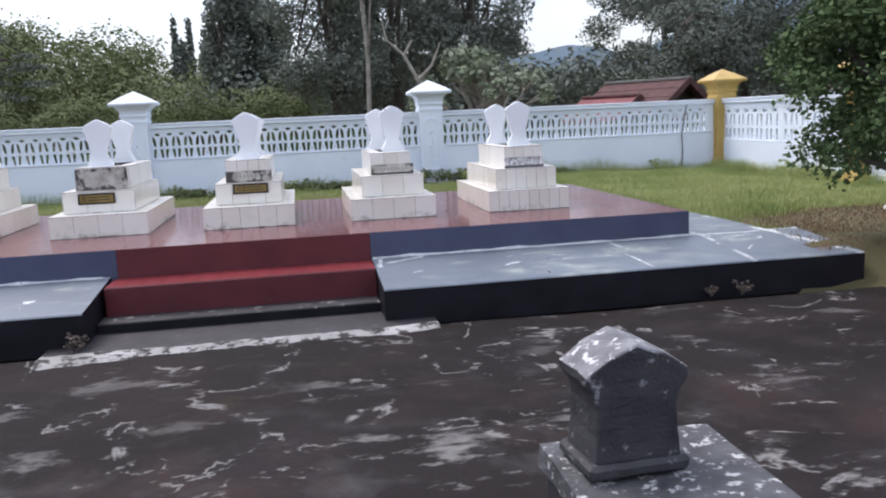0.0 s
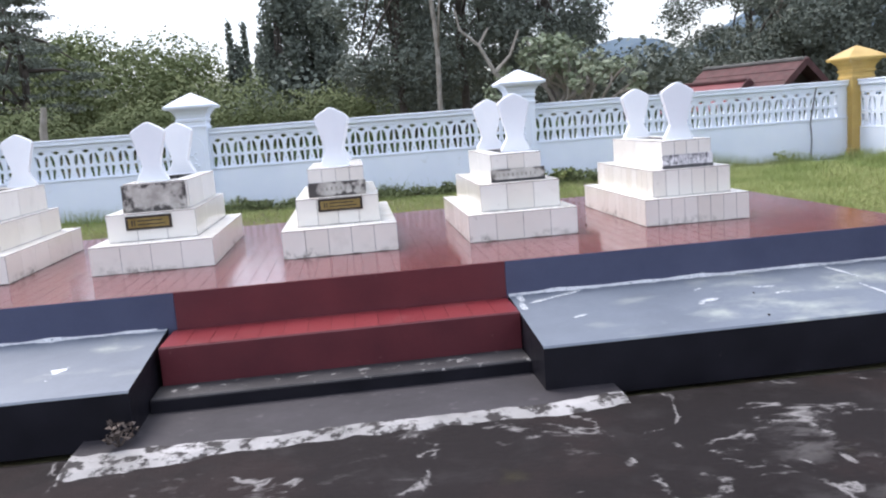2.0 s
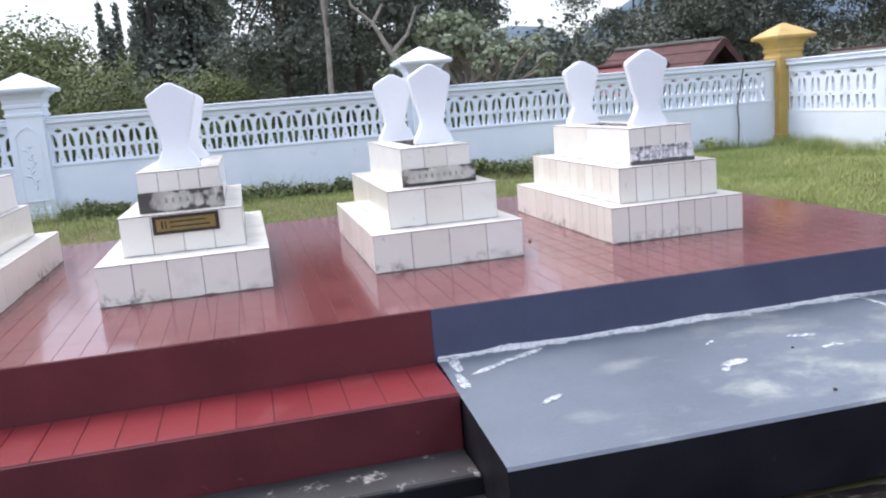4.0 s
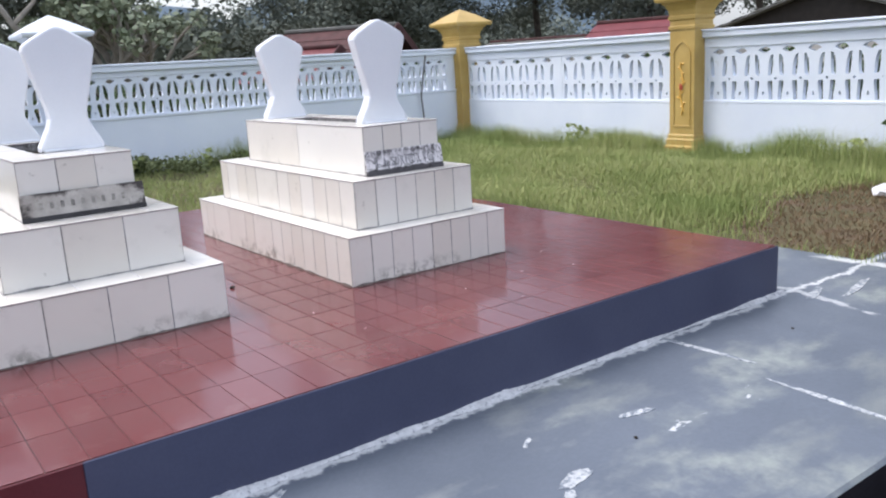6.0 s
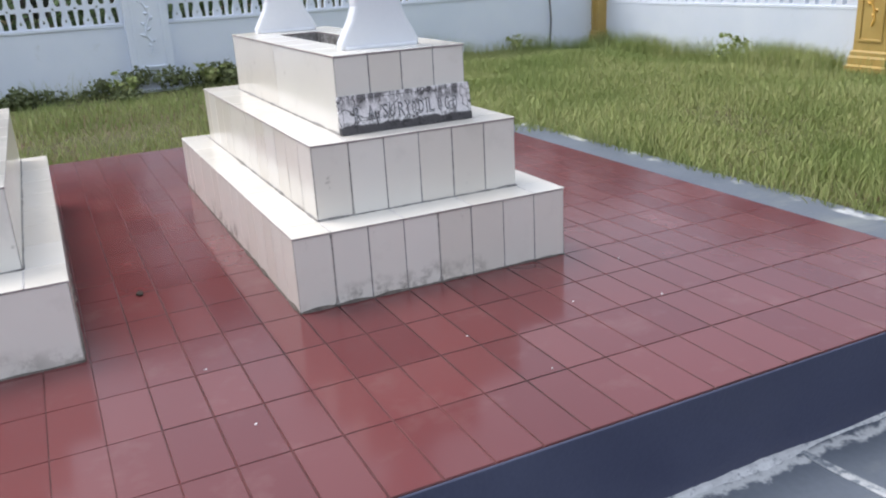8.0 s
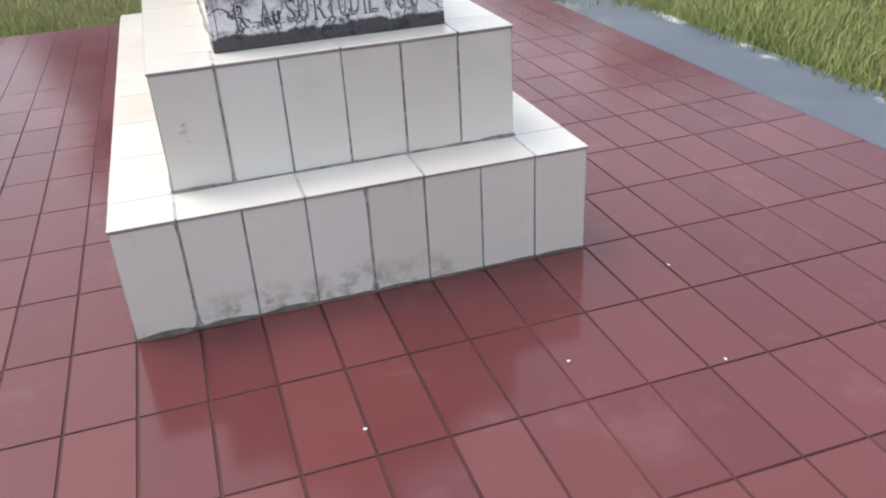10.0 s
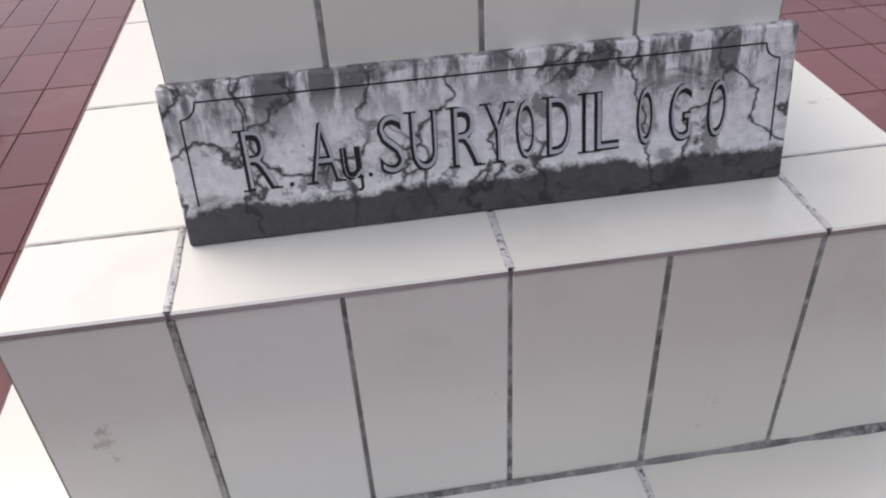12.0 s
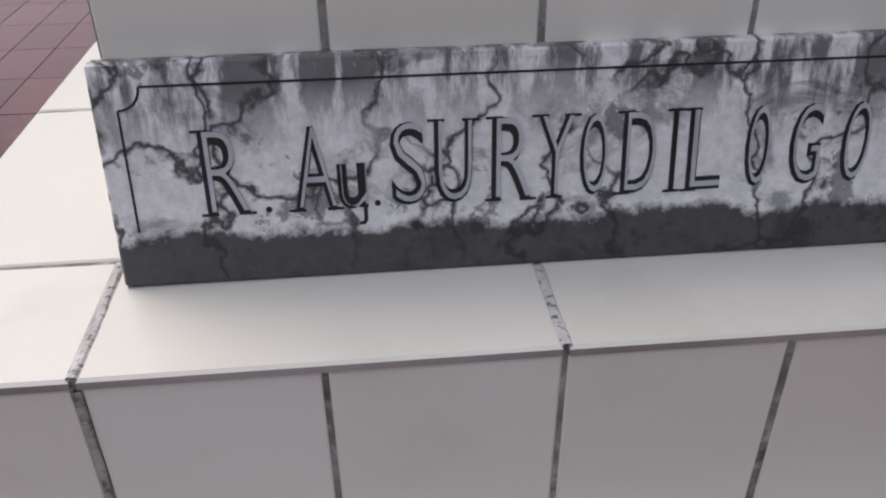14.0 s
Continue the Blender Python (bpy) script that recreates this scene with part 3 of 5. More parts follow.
def tile_mesh(sx, sy, sz, mats, key):
    """A thin glazed tile, face upwards (+z), with clay edges; shared by alike pieces."""
    k = (round(sx, 3), round(sy, 3), round(sz, 4), key)
    if k not in TILE_MESH:
        bm = bmesh.new()
        b = min(0.0016, sz * 0.3)
        lo = [bm.verts.new((x * sx / 2, y * sy / 2, 0)) for x, y in ((-1, -1), (1, -1), (1, 1), (-1, 1))]
        mid = [bm.verts.new((x * sx / 2, y * sy / 2, sz - b)) for x, y in ((-1, -1), (1, -1), (1, 1), (-1, 1))]
        hi = [bm.verts.new((x * (sx / 2 - b), y * (sy / 2 - b), sz)) for x, y in ((-1, -1), (1, -1), (1, 1), (-1, 1))]
        for i in range(4):
            j = (i + 1) % 4
            bm.faces.new((lo[i], lo[j], mid[j], mid[i])).material_index = len(mats) - 1
            bm.faces.new((mid[i], mid[j], hi[j], hi[i])).material_index = len(mats) - 1 if key == "r" else 0
        bm.faces.new(hi)
        me = bpy.data.meshes.new("tile")
        bm.to_mesh(me)
        bm.free()
        for q in mats:
            me.materials.append(q)
        TILE_MESH[k] = me
    return TILE_MESH[k]


def piece(me, m, parent, name="tile"):
    ob = new(name, me)
    ob.matrix_basis = m
    ob.parent = parent
    return ob


def splits(length, width, rnd, first=None, wide=0.0):
    """Piece lengths that fill a run."""
    out, left = [], length
    if first:
        out.append(first)
        left -= first
    while left > 1e-6:
        w = width * (2 if rnd.random() < wide else 1)
        if left - w < width * 0.45:
            w = left
        out.append(w)
        left -= w
    return out


TT = 0.0055         # tile thickness
GAP = 0.003
JOINTS = (0.0014, 0.002, 0.0028, 0.0034)


def grout_bead(x, ya, yb, z, seed, parent):
    """A lumpy line of pale grout across a tread."""
    bm = bmesh.new()
    n = max(6, int((yb - ya) / 0.004))
    prev = None
    for i in range(n + 1):
        y = ya + (yb - ya) * i / n
        w = 0.0024 + 0.002 * abs(noise.noise(Vector((seed, y * 60, 1)))) + 0.0006 * noise.noise(Vector((seed, y * 240, 2)))
        o = 0.0012 * noise.noise(Vector((seed, y * 35, 5)))
        h = 0.0007 + 0.0007 * noise.noise(Vector((seed, y * 190, 8)))
        cur = [bm.verts.new((x + o - w, y, z - 0.001)), bm.verts.new((x + o - w * 0.5, y, z + h)), bm.verts.new((x + o + w * 0.6, y, z + h * 0.7)), bm.verts.new((x + o + w, y, z - 0.001))]
        if prev:
            for e in range(3):
                bm.faces.new((prev[e], prev[e + 1], cur[e + 1], cur[e]))
        prev = cur
    bmesh.ops.recalc_face_normals(bm, faces=bm.faces)
    part("grout_line", bm, M_bead, parent)


def smear(x, y, za, zb, flare, seed, parent):
    """Cement smeared over a front joint, spreading at the foot."""
    bm = bmesh.new()
    n = 26
    prev = None
    for i in range(n + 1):
        f = i / n
        z = za + 0.002 + (zb - za - 0.004) * f
        w = 0.0016 + 0.0016 * abs(noise.noise(Vector((seed, z * 40, 1)))) + flare * (0.011 * math.exp(-f * 22) + 0.003 * math.exp(-(1 - f) * 24))
        o = 0.001 * noise.noise(Vector((seed, z * 22, 4)))
        cur = [bm.verts.new((x + o - w, y + 0.0012, z)), bm.verts.new((x + o - w * 0.8, y, z)), bm.verts.new((x + o + w * 0.8, y, z)), bm.verts.new((x + o + w, y + 0.0012, z))]
        if prev:
            for e in range(3):
                bm.faces.new((prev[e], prev[e + 1], cur[e + 1], cur[e]))
        prev = cur
    bmesh.ops.recalc_face_normals(bm, faces=bm.faces)
    part("cement_smear", bm, M_smear, parent)


def tiered_grave(x0, y0, tiers, label, seed, fw, sw, stones):
    """Three tiled tiers; tiers: x, y, width, depth, z0, z1 from the grave's corner."""
    rnd = random.Random(seed)
    g = empty("tiled_grave", pose(x0, y0, PZ), label, "grave", "graves on the platform")
    for k, (tx, ty, w, d, z0, z1) in enumerate(tiers):
        z0 -= PZ
        z1 -= PZ
        last = k == len(tiers) - 1
        tier = bmesh.new()
        if last:
            # a hollow top for the sunken bed of soil
            a0, b0, a1, b1, e, ey = tx + 0.0009, ty + 0.0009, tx + w - 0.0009, ty + d - 0.0009, 0.127, 0.247
            box(tier, a0, b0, z0 - 0.02, a1, b1, z1 - 0.075)
            for q in ((a0, b0, a1, b0 + ey), (a0, b1 - ey, a1, b1), (a0, b0 + ey, a0 + e, b1 - ey), (a1 - e, b0 + ey, a1, b1 - ey)):
                box(tier, q[0], q[1], z1 - 0.0745, q[2], q[3], z1 - 0.0011)
        else:
            box(tier, tx + 0.0009, ty + 0.0009, z0 - (0.02 if k else 0), tx + w - 0.0009, ty + d - 0.0009, z1 - 0.0011)
        tier = part("tier", tier, M_grout, g)
        hh = z1 - z0 - TT
        zc = z0 + hh / 2
        # front and back faces
        for back in (0, 1):
            x = tx
            for s in splits(w, fw[k], rnd):
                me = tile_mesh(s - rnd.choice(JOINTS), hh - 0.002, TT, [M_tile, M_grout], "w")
                if not back and x > tx + 0.01 and k < 2 and rnd.random() < 0.5:
                    smear(x, ty - 0.0012, z0, z0 + hh, 1.0 if k == 0 else 0.35, seed * 9 + x * 31 + k, tier)
                tilt = rnd.uniform(-0.25, 0.25)
                yy = ty + TT if not back else ty + d - TT
                piece(me, pose(x + s / 2, yy, zc, 90 + tilt, 0, 180 * back), tier)
                x += s
        # long sides
        for right in (0, 1):
            y = ty + TT
            for s in splits(d - 2 * TT, sw[k], rnd, wide=0.2):
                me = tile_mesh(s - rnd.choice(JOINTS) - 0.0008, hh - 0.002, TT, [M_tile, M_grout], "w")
                piece(me, pose(tx + w - TT if right else tx + TT, y + s / 2, zc, 90 + rnd.uniform(-0.25, 0.25), 0, 90 if right else -90), tier)
                y += s
        # treads
        if not last:
            nx, ny, nw, nd = tiers[k + 1][:4]
            inner = (nx, ny, nx + nw, ny + nd)
        else:
            inner = (tx + 0.13, ty + 0.25, tx + w - 0.13, ty + d - 0.25)
        ov = 0.003
        fx0, fx1, fy0, fy1 = tx - ov, tx + w + ov, ty - ov, ty + d + ov
        zt = z1 - TT
        side_w = inner[0] - fx0
        for back in (0, 1):
            ya, yb = (fy0, inner[1]) if not back else (inner[3], fy1)
            x = fx0
            runs = [side_w] + splits(inner[2] - inner[0], 0.22 if not last else 0.21, rnd) + [fx1 - inner[2]]
            if fw[0] < 0.15:
                runs = [fw[k] + ov] + [2 * fw[k]] * (round(w / fw[k]) // 2 - 1) + [fw[k] + ov]
                runs[-1] += fx1 - fx0 - sum(runs)
            for s in runs:
                me = tile_mesh(s - GAP, yb - ya - GAP * 0.6, TT, [M_tile, M_clay], "t")
                piece(me, pose(x + s / 2, (ya + yb) / 2, zt, rnd.uniform(-0.2, 0.2), rnd.uniform(-0.2, 0.2), 0), tier)
                if not back and x > fx0 + 0.01:
                    grout_bead(x, ya + 0.002, yb - 0.002, z1 + 0.0002, seed + x * 17, tier)
                x += s
        for right in (0, 1):
            xa, xb = (fx0, inner[0]) if not right else (inner[2], fx1)
            y = inner[1]
            for s in splits(inner[3] - inner[1], 0.22, rnd):
                me = tile_mesh(xb - xa - GAP * 0.6, s - GAP, TT, [M_tile, M_clay], "t")
                piece(me, pose((xa + xb) / 2, y + s / 2, zt, 0, rnd.uniform(-0.2, 0.2), 0), tier)
                y += s
        # cement fillet and grime where the tier meets what it stands on
        fil = bmesh.new()
        hmax = 0.007 if k else 0.011
        for (ax, ay), (bx, by), (ox, oy) in (((tx, ty), (tx + w, ty), (0, -1)), ((tx, ty), (tx, ty + d), (-1, 0)), ((tx + w, ty), (tx + w, ty + d), (1, 0))):
            n = int(math.hypot(bx - ax, by - ay) / 0.02)
            prev = None
            for i in range(n + 1):
                px, py = ax + (bx - ax) * i / n, ay + (by - ay) * i / n
                q = 0.35 + 0.65 * abs(noise.noise(Vector((px * 9 + x0 * 5, py * 9 + seed, k * 3.3)))) * 1.8
                hh2, ww2 = hmax * q, 0.0045 * q + 0.001
                cur = [fil.verts.new((px + ox * 0.0002, py + oy * 0.0002, z0 + hh2)), fil.verts.new((px + ox * ww2, py + oy * ww2, z0 + hh2 * 0.3)), fil.verts.new((px + ox * ww2 * 1.2, py + oy * ww2 * 1.2, z0 - 0.001))]
                if prev:
                    for e in (0, 1):
                        fil.faces.new((prev[e], prev[e + 1], cur[e + 1], cur[e]))
                prev = cur
        bmesh.ops.recalc_face_normals(fil, faces=fil.faces)
        part("fillet", fil, M_grout if k else M_grime, g, "rough dirty cement fillet")
        if last:
            pit = part("soil_bed", boxed(inner[0], inner[1], z1 - 0.0745, inner[2], inner[3], z1 - 0.045), M_soil, g, "sunken bed of dark soil")
    zt = tiers[-1][5]
    for sx, sy, hgt in stones:
        headstone(x0 + sx, y0 + sy, zt, hgt)
    return g


HS_MESH = {}


def headstone(x, y, z, hgt):
    """A flat waisted headstone with a pointed head, painted white."""
    if "m" not in HS_MESH:
        half = [(0.124, 0.0), (0.125, 0.018), (0.108, 0.05), (0.088, 0.085), (0.073, 0.125), (0.077, 0.16), (0.1, 0.24), (0.118, 0.31), (0.13, 0.36), (0.136, 0.385), (0.132, 0.402), (0.118, 0.416), (0.085, 0.436), (0.05, 0.456), (0.02, 0.471), (0.0, 0.475)]
        pts = half + [(-a, b) for a, b in half[-2::-1]]
        bm = extruded(pts, -0.034, 0.034, 0.01)
        for key, b in (("m", bm), ("f", boxed(-0.114, -0.042, -0.003, 0.114, 0.042, 0.01, 0.004))):
            me = bpy.data.meshes.new("headstone")
            b.to_mesh(me)
            b.free()
            me.materials.append(M_white)
            HS_MESH[key] = me
    ob = new("headstone")
    ob.matrix_basis = pose(x, y, z, 0, 0, 4 * math.sin(x * 7 + y * 5)) @ Matrix.Diagonal((1, 1, hgt / 0.475, 1))
    piece(HS_MESH["m"], Matrix(), ob, "stone")
    piece(HS_MESH["f"], Matrix(), ob, "foot")
    tagged(ob, "white painted waisted headstone with a pointed top", "headstone", "white headstones")


GZ = (PZ, 0.816, 1.037, 1.266)
# grave nearest the lawn, with the inscribed marble plaque
tiered_grave(0, 0, [(0, 0, 0.88, 1.755, GZ[0], GZ[1]), (0.111, 0.112, 0.662, 1.535, GZ[1], GZ[2]), (0.234, 0.207, 0.42, 1.29, GZ[2], GZ[3])],
             "three-tiered cream tiled grave with dirty joints and marble plaque", 1, (0.11, 0.1105, 0.105), (0.11, 0.13, 0.65), [(0.43, 0.345, 0.475), (0.44, 1.4, 0.465)])
tiered_grave(-1.445, 0.015, [(0, 0, 0.884, 1.75, GZ[0], GZ[1]), (0.13, 0.15, 0.655, 1.55, GZ[1], GZ[2]), (0.255, 0.29, 0.42, 1.27, GZ[2], GZ[3])],
             "three-tiered cream tiled grave with a weathered grey plaque and stained corners", 2, (0.221, 0.22, 0.14), (0.3, 0.8, 0.7), [(0.53, 0.6, 0.49), (0.44, 1.4, 0.47)])
tiered_grave(-2.915, 0.03, [(0, 0, 0.9, 1.8, GZ[0], GZ[1]), (0.12, 0.2, 0.66, 1.5, GZ[1], GZ[2]), (0.23, 0.32, 0.45, 1.25, GZ[2], GZ[3])],
             "three-tiered cream tiled grave with a grey plaque and a brass nameplate", 3, (0.18, 0.165, 0.112), (0.22, 0.22, 0.22), [(0.455, 0.5, 0.485), (0.47, 1.38, 0.475)])
tiered_grave(-4.38, 0.08, [(0, 0, 0.93, 1.8, GZ[0], GZ[1]), (0.1, 0.2, 0.69, 1.5, GZ[1], GZ[2]), (0.24, 0.3, 0.5, 1.3, GZ[2], GZ[3])],
             "three-tiered cream tiled grave with a large grey plaque and brass nameplate", 4, (0.23, 0.23, 0.25), (0.3, 0.5, 0.65), [(0.45, 0.44, 0.475), (0.5, 1.35, 0.47)])
tiered_grave(-5.93, 0.08, [(0, 0, 0.94, 1.8, GZ[0], GZ[1]), (0.11, 0.16, 0.7, 1.5, GZ[1], GZ[2]), (0.24, 0.28, 0.5, 1.3, GZ[2], GZ[3])],
             "three-tiered cream tiled grave at the end of the row", 5, (0.23, 0.23, 0.25), (0.3, 0.5, 0.65), [(0.5, 0.44, 0.475), (0.62, 1.4, 0.47)])


# ---- plaques
def lettering(body, width, height, mat, parent, m, name="lettering", thin=0.0, depth=0.0003):
    """Letters fitted to a width and height round their middle."""
    cu = bpy.data.curves.new(name, 'FONT')
    cu.body, cu.size, cu.extrude, cu.offset = body, height / 0.72, depth, thin
    cu.resolution_u = 4
    ob = bpy.data.objects.new("tmp_text", cu)
    scene.collection.objects.link(ob)
    me = bpy.data.meshes.new_from_object(ob.evaluated_get(bpy.context.evaluated_depsgraph_get()))
    bpy.data.objects.remove(ob)
    for ax, size in ((0, width), (1, height)):
        vals = [v.co[ax] for v in me.vertices]
        k, c = size / (max(vals) - min(vals)), (max(vals) + min(vals)) / 2
        for v in me.vertices:
            v.co[ax] = (v.co[ax] - c) * k
    me.materials.clear()
    me.materials.append(mat)
    t = new(name, me)
    t.matrix_basis = m
    t.parent = parent
    return t


def marble_plaque():
    """An inscribed slab leaning on the top tier; local x along it, y into the slab, z up its face."""
    W2, HT = 0.2165, 0.1135
    g = empty("marble_plaque", pose(0.446, 0.1795, 1.0375, -9, 0, 0), "grey veined marble plaque with engraved black name and dark damp foot", "plaque")
    bm = boxed(-W2, 0, 0, W2, 0.0125, HT, 0.0015)
    slab = part("slab", bm, M_marble, g)
    rnd_p = random.Random(4)
    # engraved border with notched corners
    line = bmesh.new()
    t = 0.0006
    bx, bz, nk = W2 - 0.012, HT - 0.0115, 0.011

    def seg(x0, z0, x1, z1):
        d = Vector((x1 - x0, 0, z1 - z0))
        nrm = Vector((-d.z, 0, d.x)).normalized() * t
        a, b = Vector((x0, -0.0005, z0)), Vector((x1, -0.0005, z1))
        line.faces.new([line.verts.new(p) for p in (a - nrm, b - nrm, b + nrm, a + nrm)])
    seg(-bx + nk, bz, bx - nk, bz)
    for s in (-1, 1):
        seg(s * bx, 0.03, s * bx, bz - nk)
        for i in range(6):
            a0, a1 = radians(90 * i / 6), radians(90 * (i + 1) / 6)
            seg(s * (bx - nk * math.cos(a0)), bz - nk * math.sin(a0), s * (bx - nk * math.cos(a1)), bz - nk * math.sin(a1))
    bmesh.ops.recalc_face_normals(line, faces=line.faces)
    part("border", line, M_ink, g, "engraved black border line")
    # the name, letter by letter: text, middle, width, height, middle height
    cap, zm = 0.0425, 0.0585
    letters = [("R", -0.1595, 0.021, cap, zm), (".", -0.14, 0.003, 0.003, 0.0385), ("A", -0.1165, 0.021, cap, zm), ("u", -0.098, 0.0145, 0.0235, 0.0485), (".", -0.086, 0.003, 0.003, 0.039), ("S", -0.07, 0.0175, cap, zm),
               ("U", -0.0475, 0.019, cap, zm), ("R", -0.018, 0.0205, cap, zm), ("Y", 0.004, 0.018, cap, zm), ("O", 0.0235, 0.014, cap, zm), ("D", 0.047, 0.0175, cap, zm), ("I", 0.065, 0.0026, cap, zm),
               ("L", 0.0815, 0.018, cap, zm), ("O", 0.109, 0.0125, cap, zm), ("G", 0.1345, 0.0165, cap, zm), ("O", 0.1615, 0.0145, cap, zm)]
    stems = {"R": ((-0.45,), (-0.45, 0.42)), "A": ((), (-0.45, 0.45)), "U": ((-0.45, 0.45), ()), "Y": ((-0.45, 0.45), (0,)), "I": ((0,), (0,)), "L": ((-0.42,), (-0.42,)), "D": ((-0.45,), (-0.45,))}
    for k, (body, cx, w, h, zc) in enumerate(letters):
        ob = lettering(body, w, h, M_ink, g, pose(cx, -0.0004, zc, 90, rnd_p.uniform(-1, 1), 0), "letter", 0.0008)
        if body not in ".I":
            # the lit inside of each cut, painted pale and shifted off its dark side
            lettering(body, w * 0.86, h * 0.95, M_letter, ob, pose(0.0009, 0.0008, 0.0005), "letter_fill", -0.0012)
        if body == "u":
            # the tail that makes it a y
            me = bpy.data.meshes.new("tail")
            bm = extruded([(0.0046, -0.0115), (0.0066, -0.0115), (0.0066, -0.018), (0.0052, -0.0205), (0.002, -0.0205), (0.002, -0.0192), (0.0042, -0.0188), (0.0046, -0.0175)], -0.0003, 0.0003)
            bm.to_mesh(me)
            bm.free()
            me.materials.append(M_ink)
            piece(me, pose(0, 0, 0, -90, 0, 0), ob, "tail")
        tops, feet = stems.get(body, ((), ()))
        for off, zz in [(o, h / 2) for o in tops] + [(o, -h / 2) for o in feet]:
            me = bpy.data.meshes.new("serif")
            bm = boxed(-0.0042, -0.0006, -0.0003, 0.0042, 0.0006, 0.0004)
            bm.to_mesh(me)
            bm.free()
            me.materials.append(M_ink)
            piece(me, pose(off * w, zz, 0), ob, "serif")
    return g


marble_plaque()


M_worn_ink = painted("worn_lettering", (0.16, 0.15, 0.14), (0.38, 0.36, 0.33), 0.8, 40)


def small_plaque(x0, x1, y, z0, z1, label, mat, foot=True, letters=True):
    g = empty("stone_plaque", pose((x0 + x1) / 2, y, z0, -5, 0, 0), label, "plaque", "grave plaques")
    w, h = x1 - x0, z1 - z0
    part("slab", boxed(-w / 2, -0.018, 0, w / 2, 0.0, h, 0.002), mat, g)
    if foot:
        part("foot", boxed(-w / 2 - 0.001, -0.0195, 0, w / 2 + 0.001, -0.0185, h * 0.17), M_plaque_foot, g, "dark damp foot")
    for i in range(9 if letters else 0):
        bx = -w * 0.36 + w * 0.083 * i
        part("letter_bar", boxed(bx, -0.0193, h * 0.42, bx + w * 0.028, -0.0183, h * 0.66), M_worn_ink, g)


small_plaque(-1.195, -0.745, 0.302, 1.037, 1.14, "weathered grey stone plaque with worn black lettering", M_plaque)
small_plaque(-2.69, -2.225, 0.348, 1.037, 1.15, "weathered grey stone plaque with unreadable lettering", M_plaque, False)
small_plaque(-4.16, -3.66, 0.378, 1.037, 1.255, "large blotched grey stone plaque", M_plaque, False, False)


def nameplate(x0, x1, y, z0, z1):
    g = empty("nameplate", pose((x0 + x1) / 2, y, z0), "dark framed brass nameplate with rows of small lettering", "nameplate", "brass nameplates")
    w, h = x1 - x0, z1 - z0
    part("frame", boxed(-w / 2, -0.012, 0, w / 2, 0, h, 0.002), M_dark_frame, g)
    part("plate", boxed(-w / 2 + 0.02, -0.0145, 0.018, w / 2 - 0.02, -0.0125, h - 0.018), M_brass, g, "tarnished brass plate")
    for r in range(2):
        part("letter_bar", boxed(-w * 0.24, -0.0155, h * (0.34 + 0.26 * r), w * (0.36 - 0.06 * r), -0.0148, h * (0.42 + 0.26 * r)), M_dark_frame, g)
    part("letter_bar", boxed(-w * 0.37, -0.0155, h * 0.3, -w * 0.34, -0.0148, h * 0.7), M_dark_frame, g)
    part("letter_bar", boxed(-w * 0.31, -0.0155, h * 0.3, -w * 0.29, -0.0148, h * 0.7), M_dark_frame, g)


nameplate(-2.62, -2.265, 0.228, 0.925, 1.028)
nameplate(-4.13, -3.775, 0.278, 0.905, 1.015)


# ---- fence
FY, FX = 7.9, 6.87       # inner faces of the back and side walls
FZ0, FZT = 0.1, 1.72


def lattice_block(unit, h, fat):
    """One pierced block: an eye above, two leaning upper slots, two lower slots, a drop, and half a bead at each side; cut right through."""
    cu = bpy.data.curves.new("lattice", 'CURVE')
    cu.dimensions, cu.fill_mode, cu.extrude = '2D', 'BOTH', 0.032

    def ring(pts):
        sp = cu.splines.new('POLY')
        sp.points.add(len(pts) - 1)
        for p, (x, y) in zip(sp.points, pts):
            p.co = (x * unit, y * h, 0, 1)
        sp.use_cyclic_u = True
    rb, zb = 0.055, 0.4
    bead = [(0.5 - rb * math.cos(radians(a)), zb + rb * unit / h * math.sin(radians(a))) for a in (-90, -45, 0, 45, 90)]
    ring([(-0.5, 0), (0.5, 0)] + bead + [(0.5, 1), (-0.5, 1)] + [(-x, z) for x, z in bead[::-1]])
    ring([(-0.27, 0.91), (-0.15, 0.955), (0, 0.975), (0.15, 0.955), (0.27, 0.91), (0.13, 0.885), (0.06, 0.862), (-0.06, 0.862), (-0.13, 0.885)])
    for s in (-1, 1):
        ring([(s * (0.28 + (x - 0.28) * fat), z) for x, z in ((0.41, 0.84), (0.29, 0.82), (0.205, 0.74), (0.165, 0.62), (0.15, 0.46), (0.3, 0.45), (0.365, 0.5), (0.4, 0.64))])
        ring([(s * (0.28 + (x - 0.28) * fat), z) for x, z in ((0.38, 0.36), (0.18, 0.36), (0.15, 0.32), (0.185, 0.2), (0.225, 0.12), (0.225, 0.02), (0.42, 0.02), (0.405, 0.16))])
    ring([(-0.04, 0.1), (0.04, 0.1), (0.045, 0.135), (0.0, 0.185), (-0.045, 0.135)])
    ob = bpy.data.objects.new("tmp_lattice", cu)
    scene.collection.objects.link(ob)
    me = bpy.data.meshes.new_from_object(ob.evaluated_get(bpy.context.evaluated_depsgraph_get()))
    bpy.data.objects.remove(ob)
    me.name = "lattice_block"
    me.materials.clear()
    me.materials.append(M_wall_white)
    return me


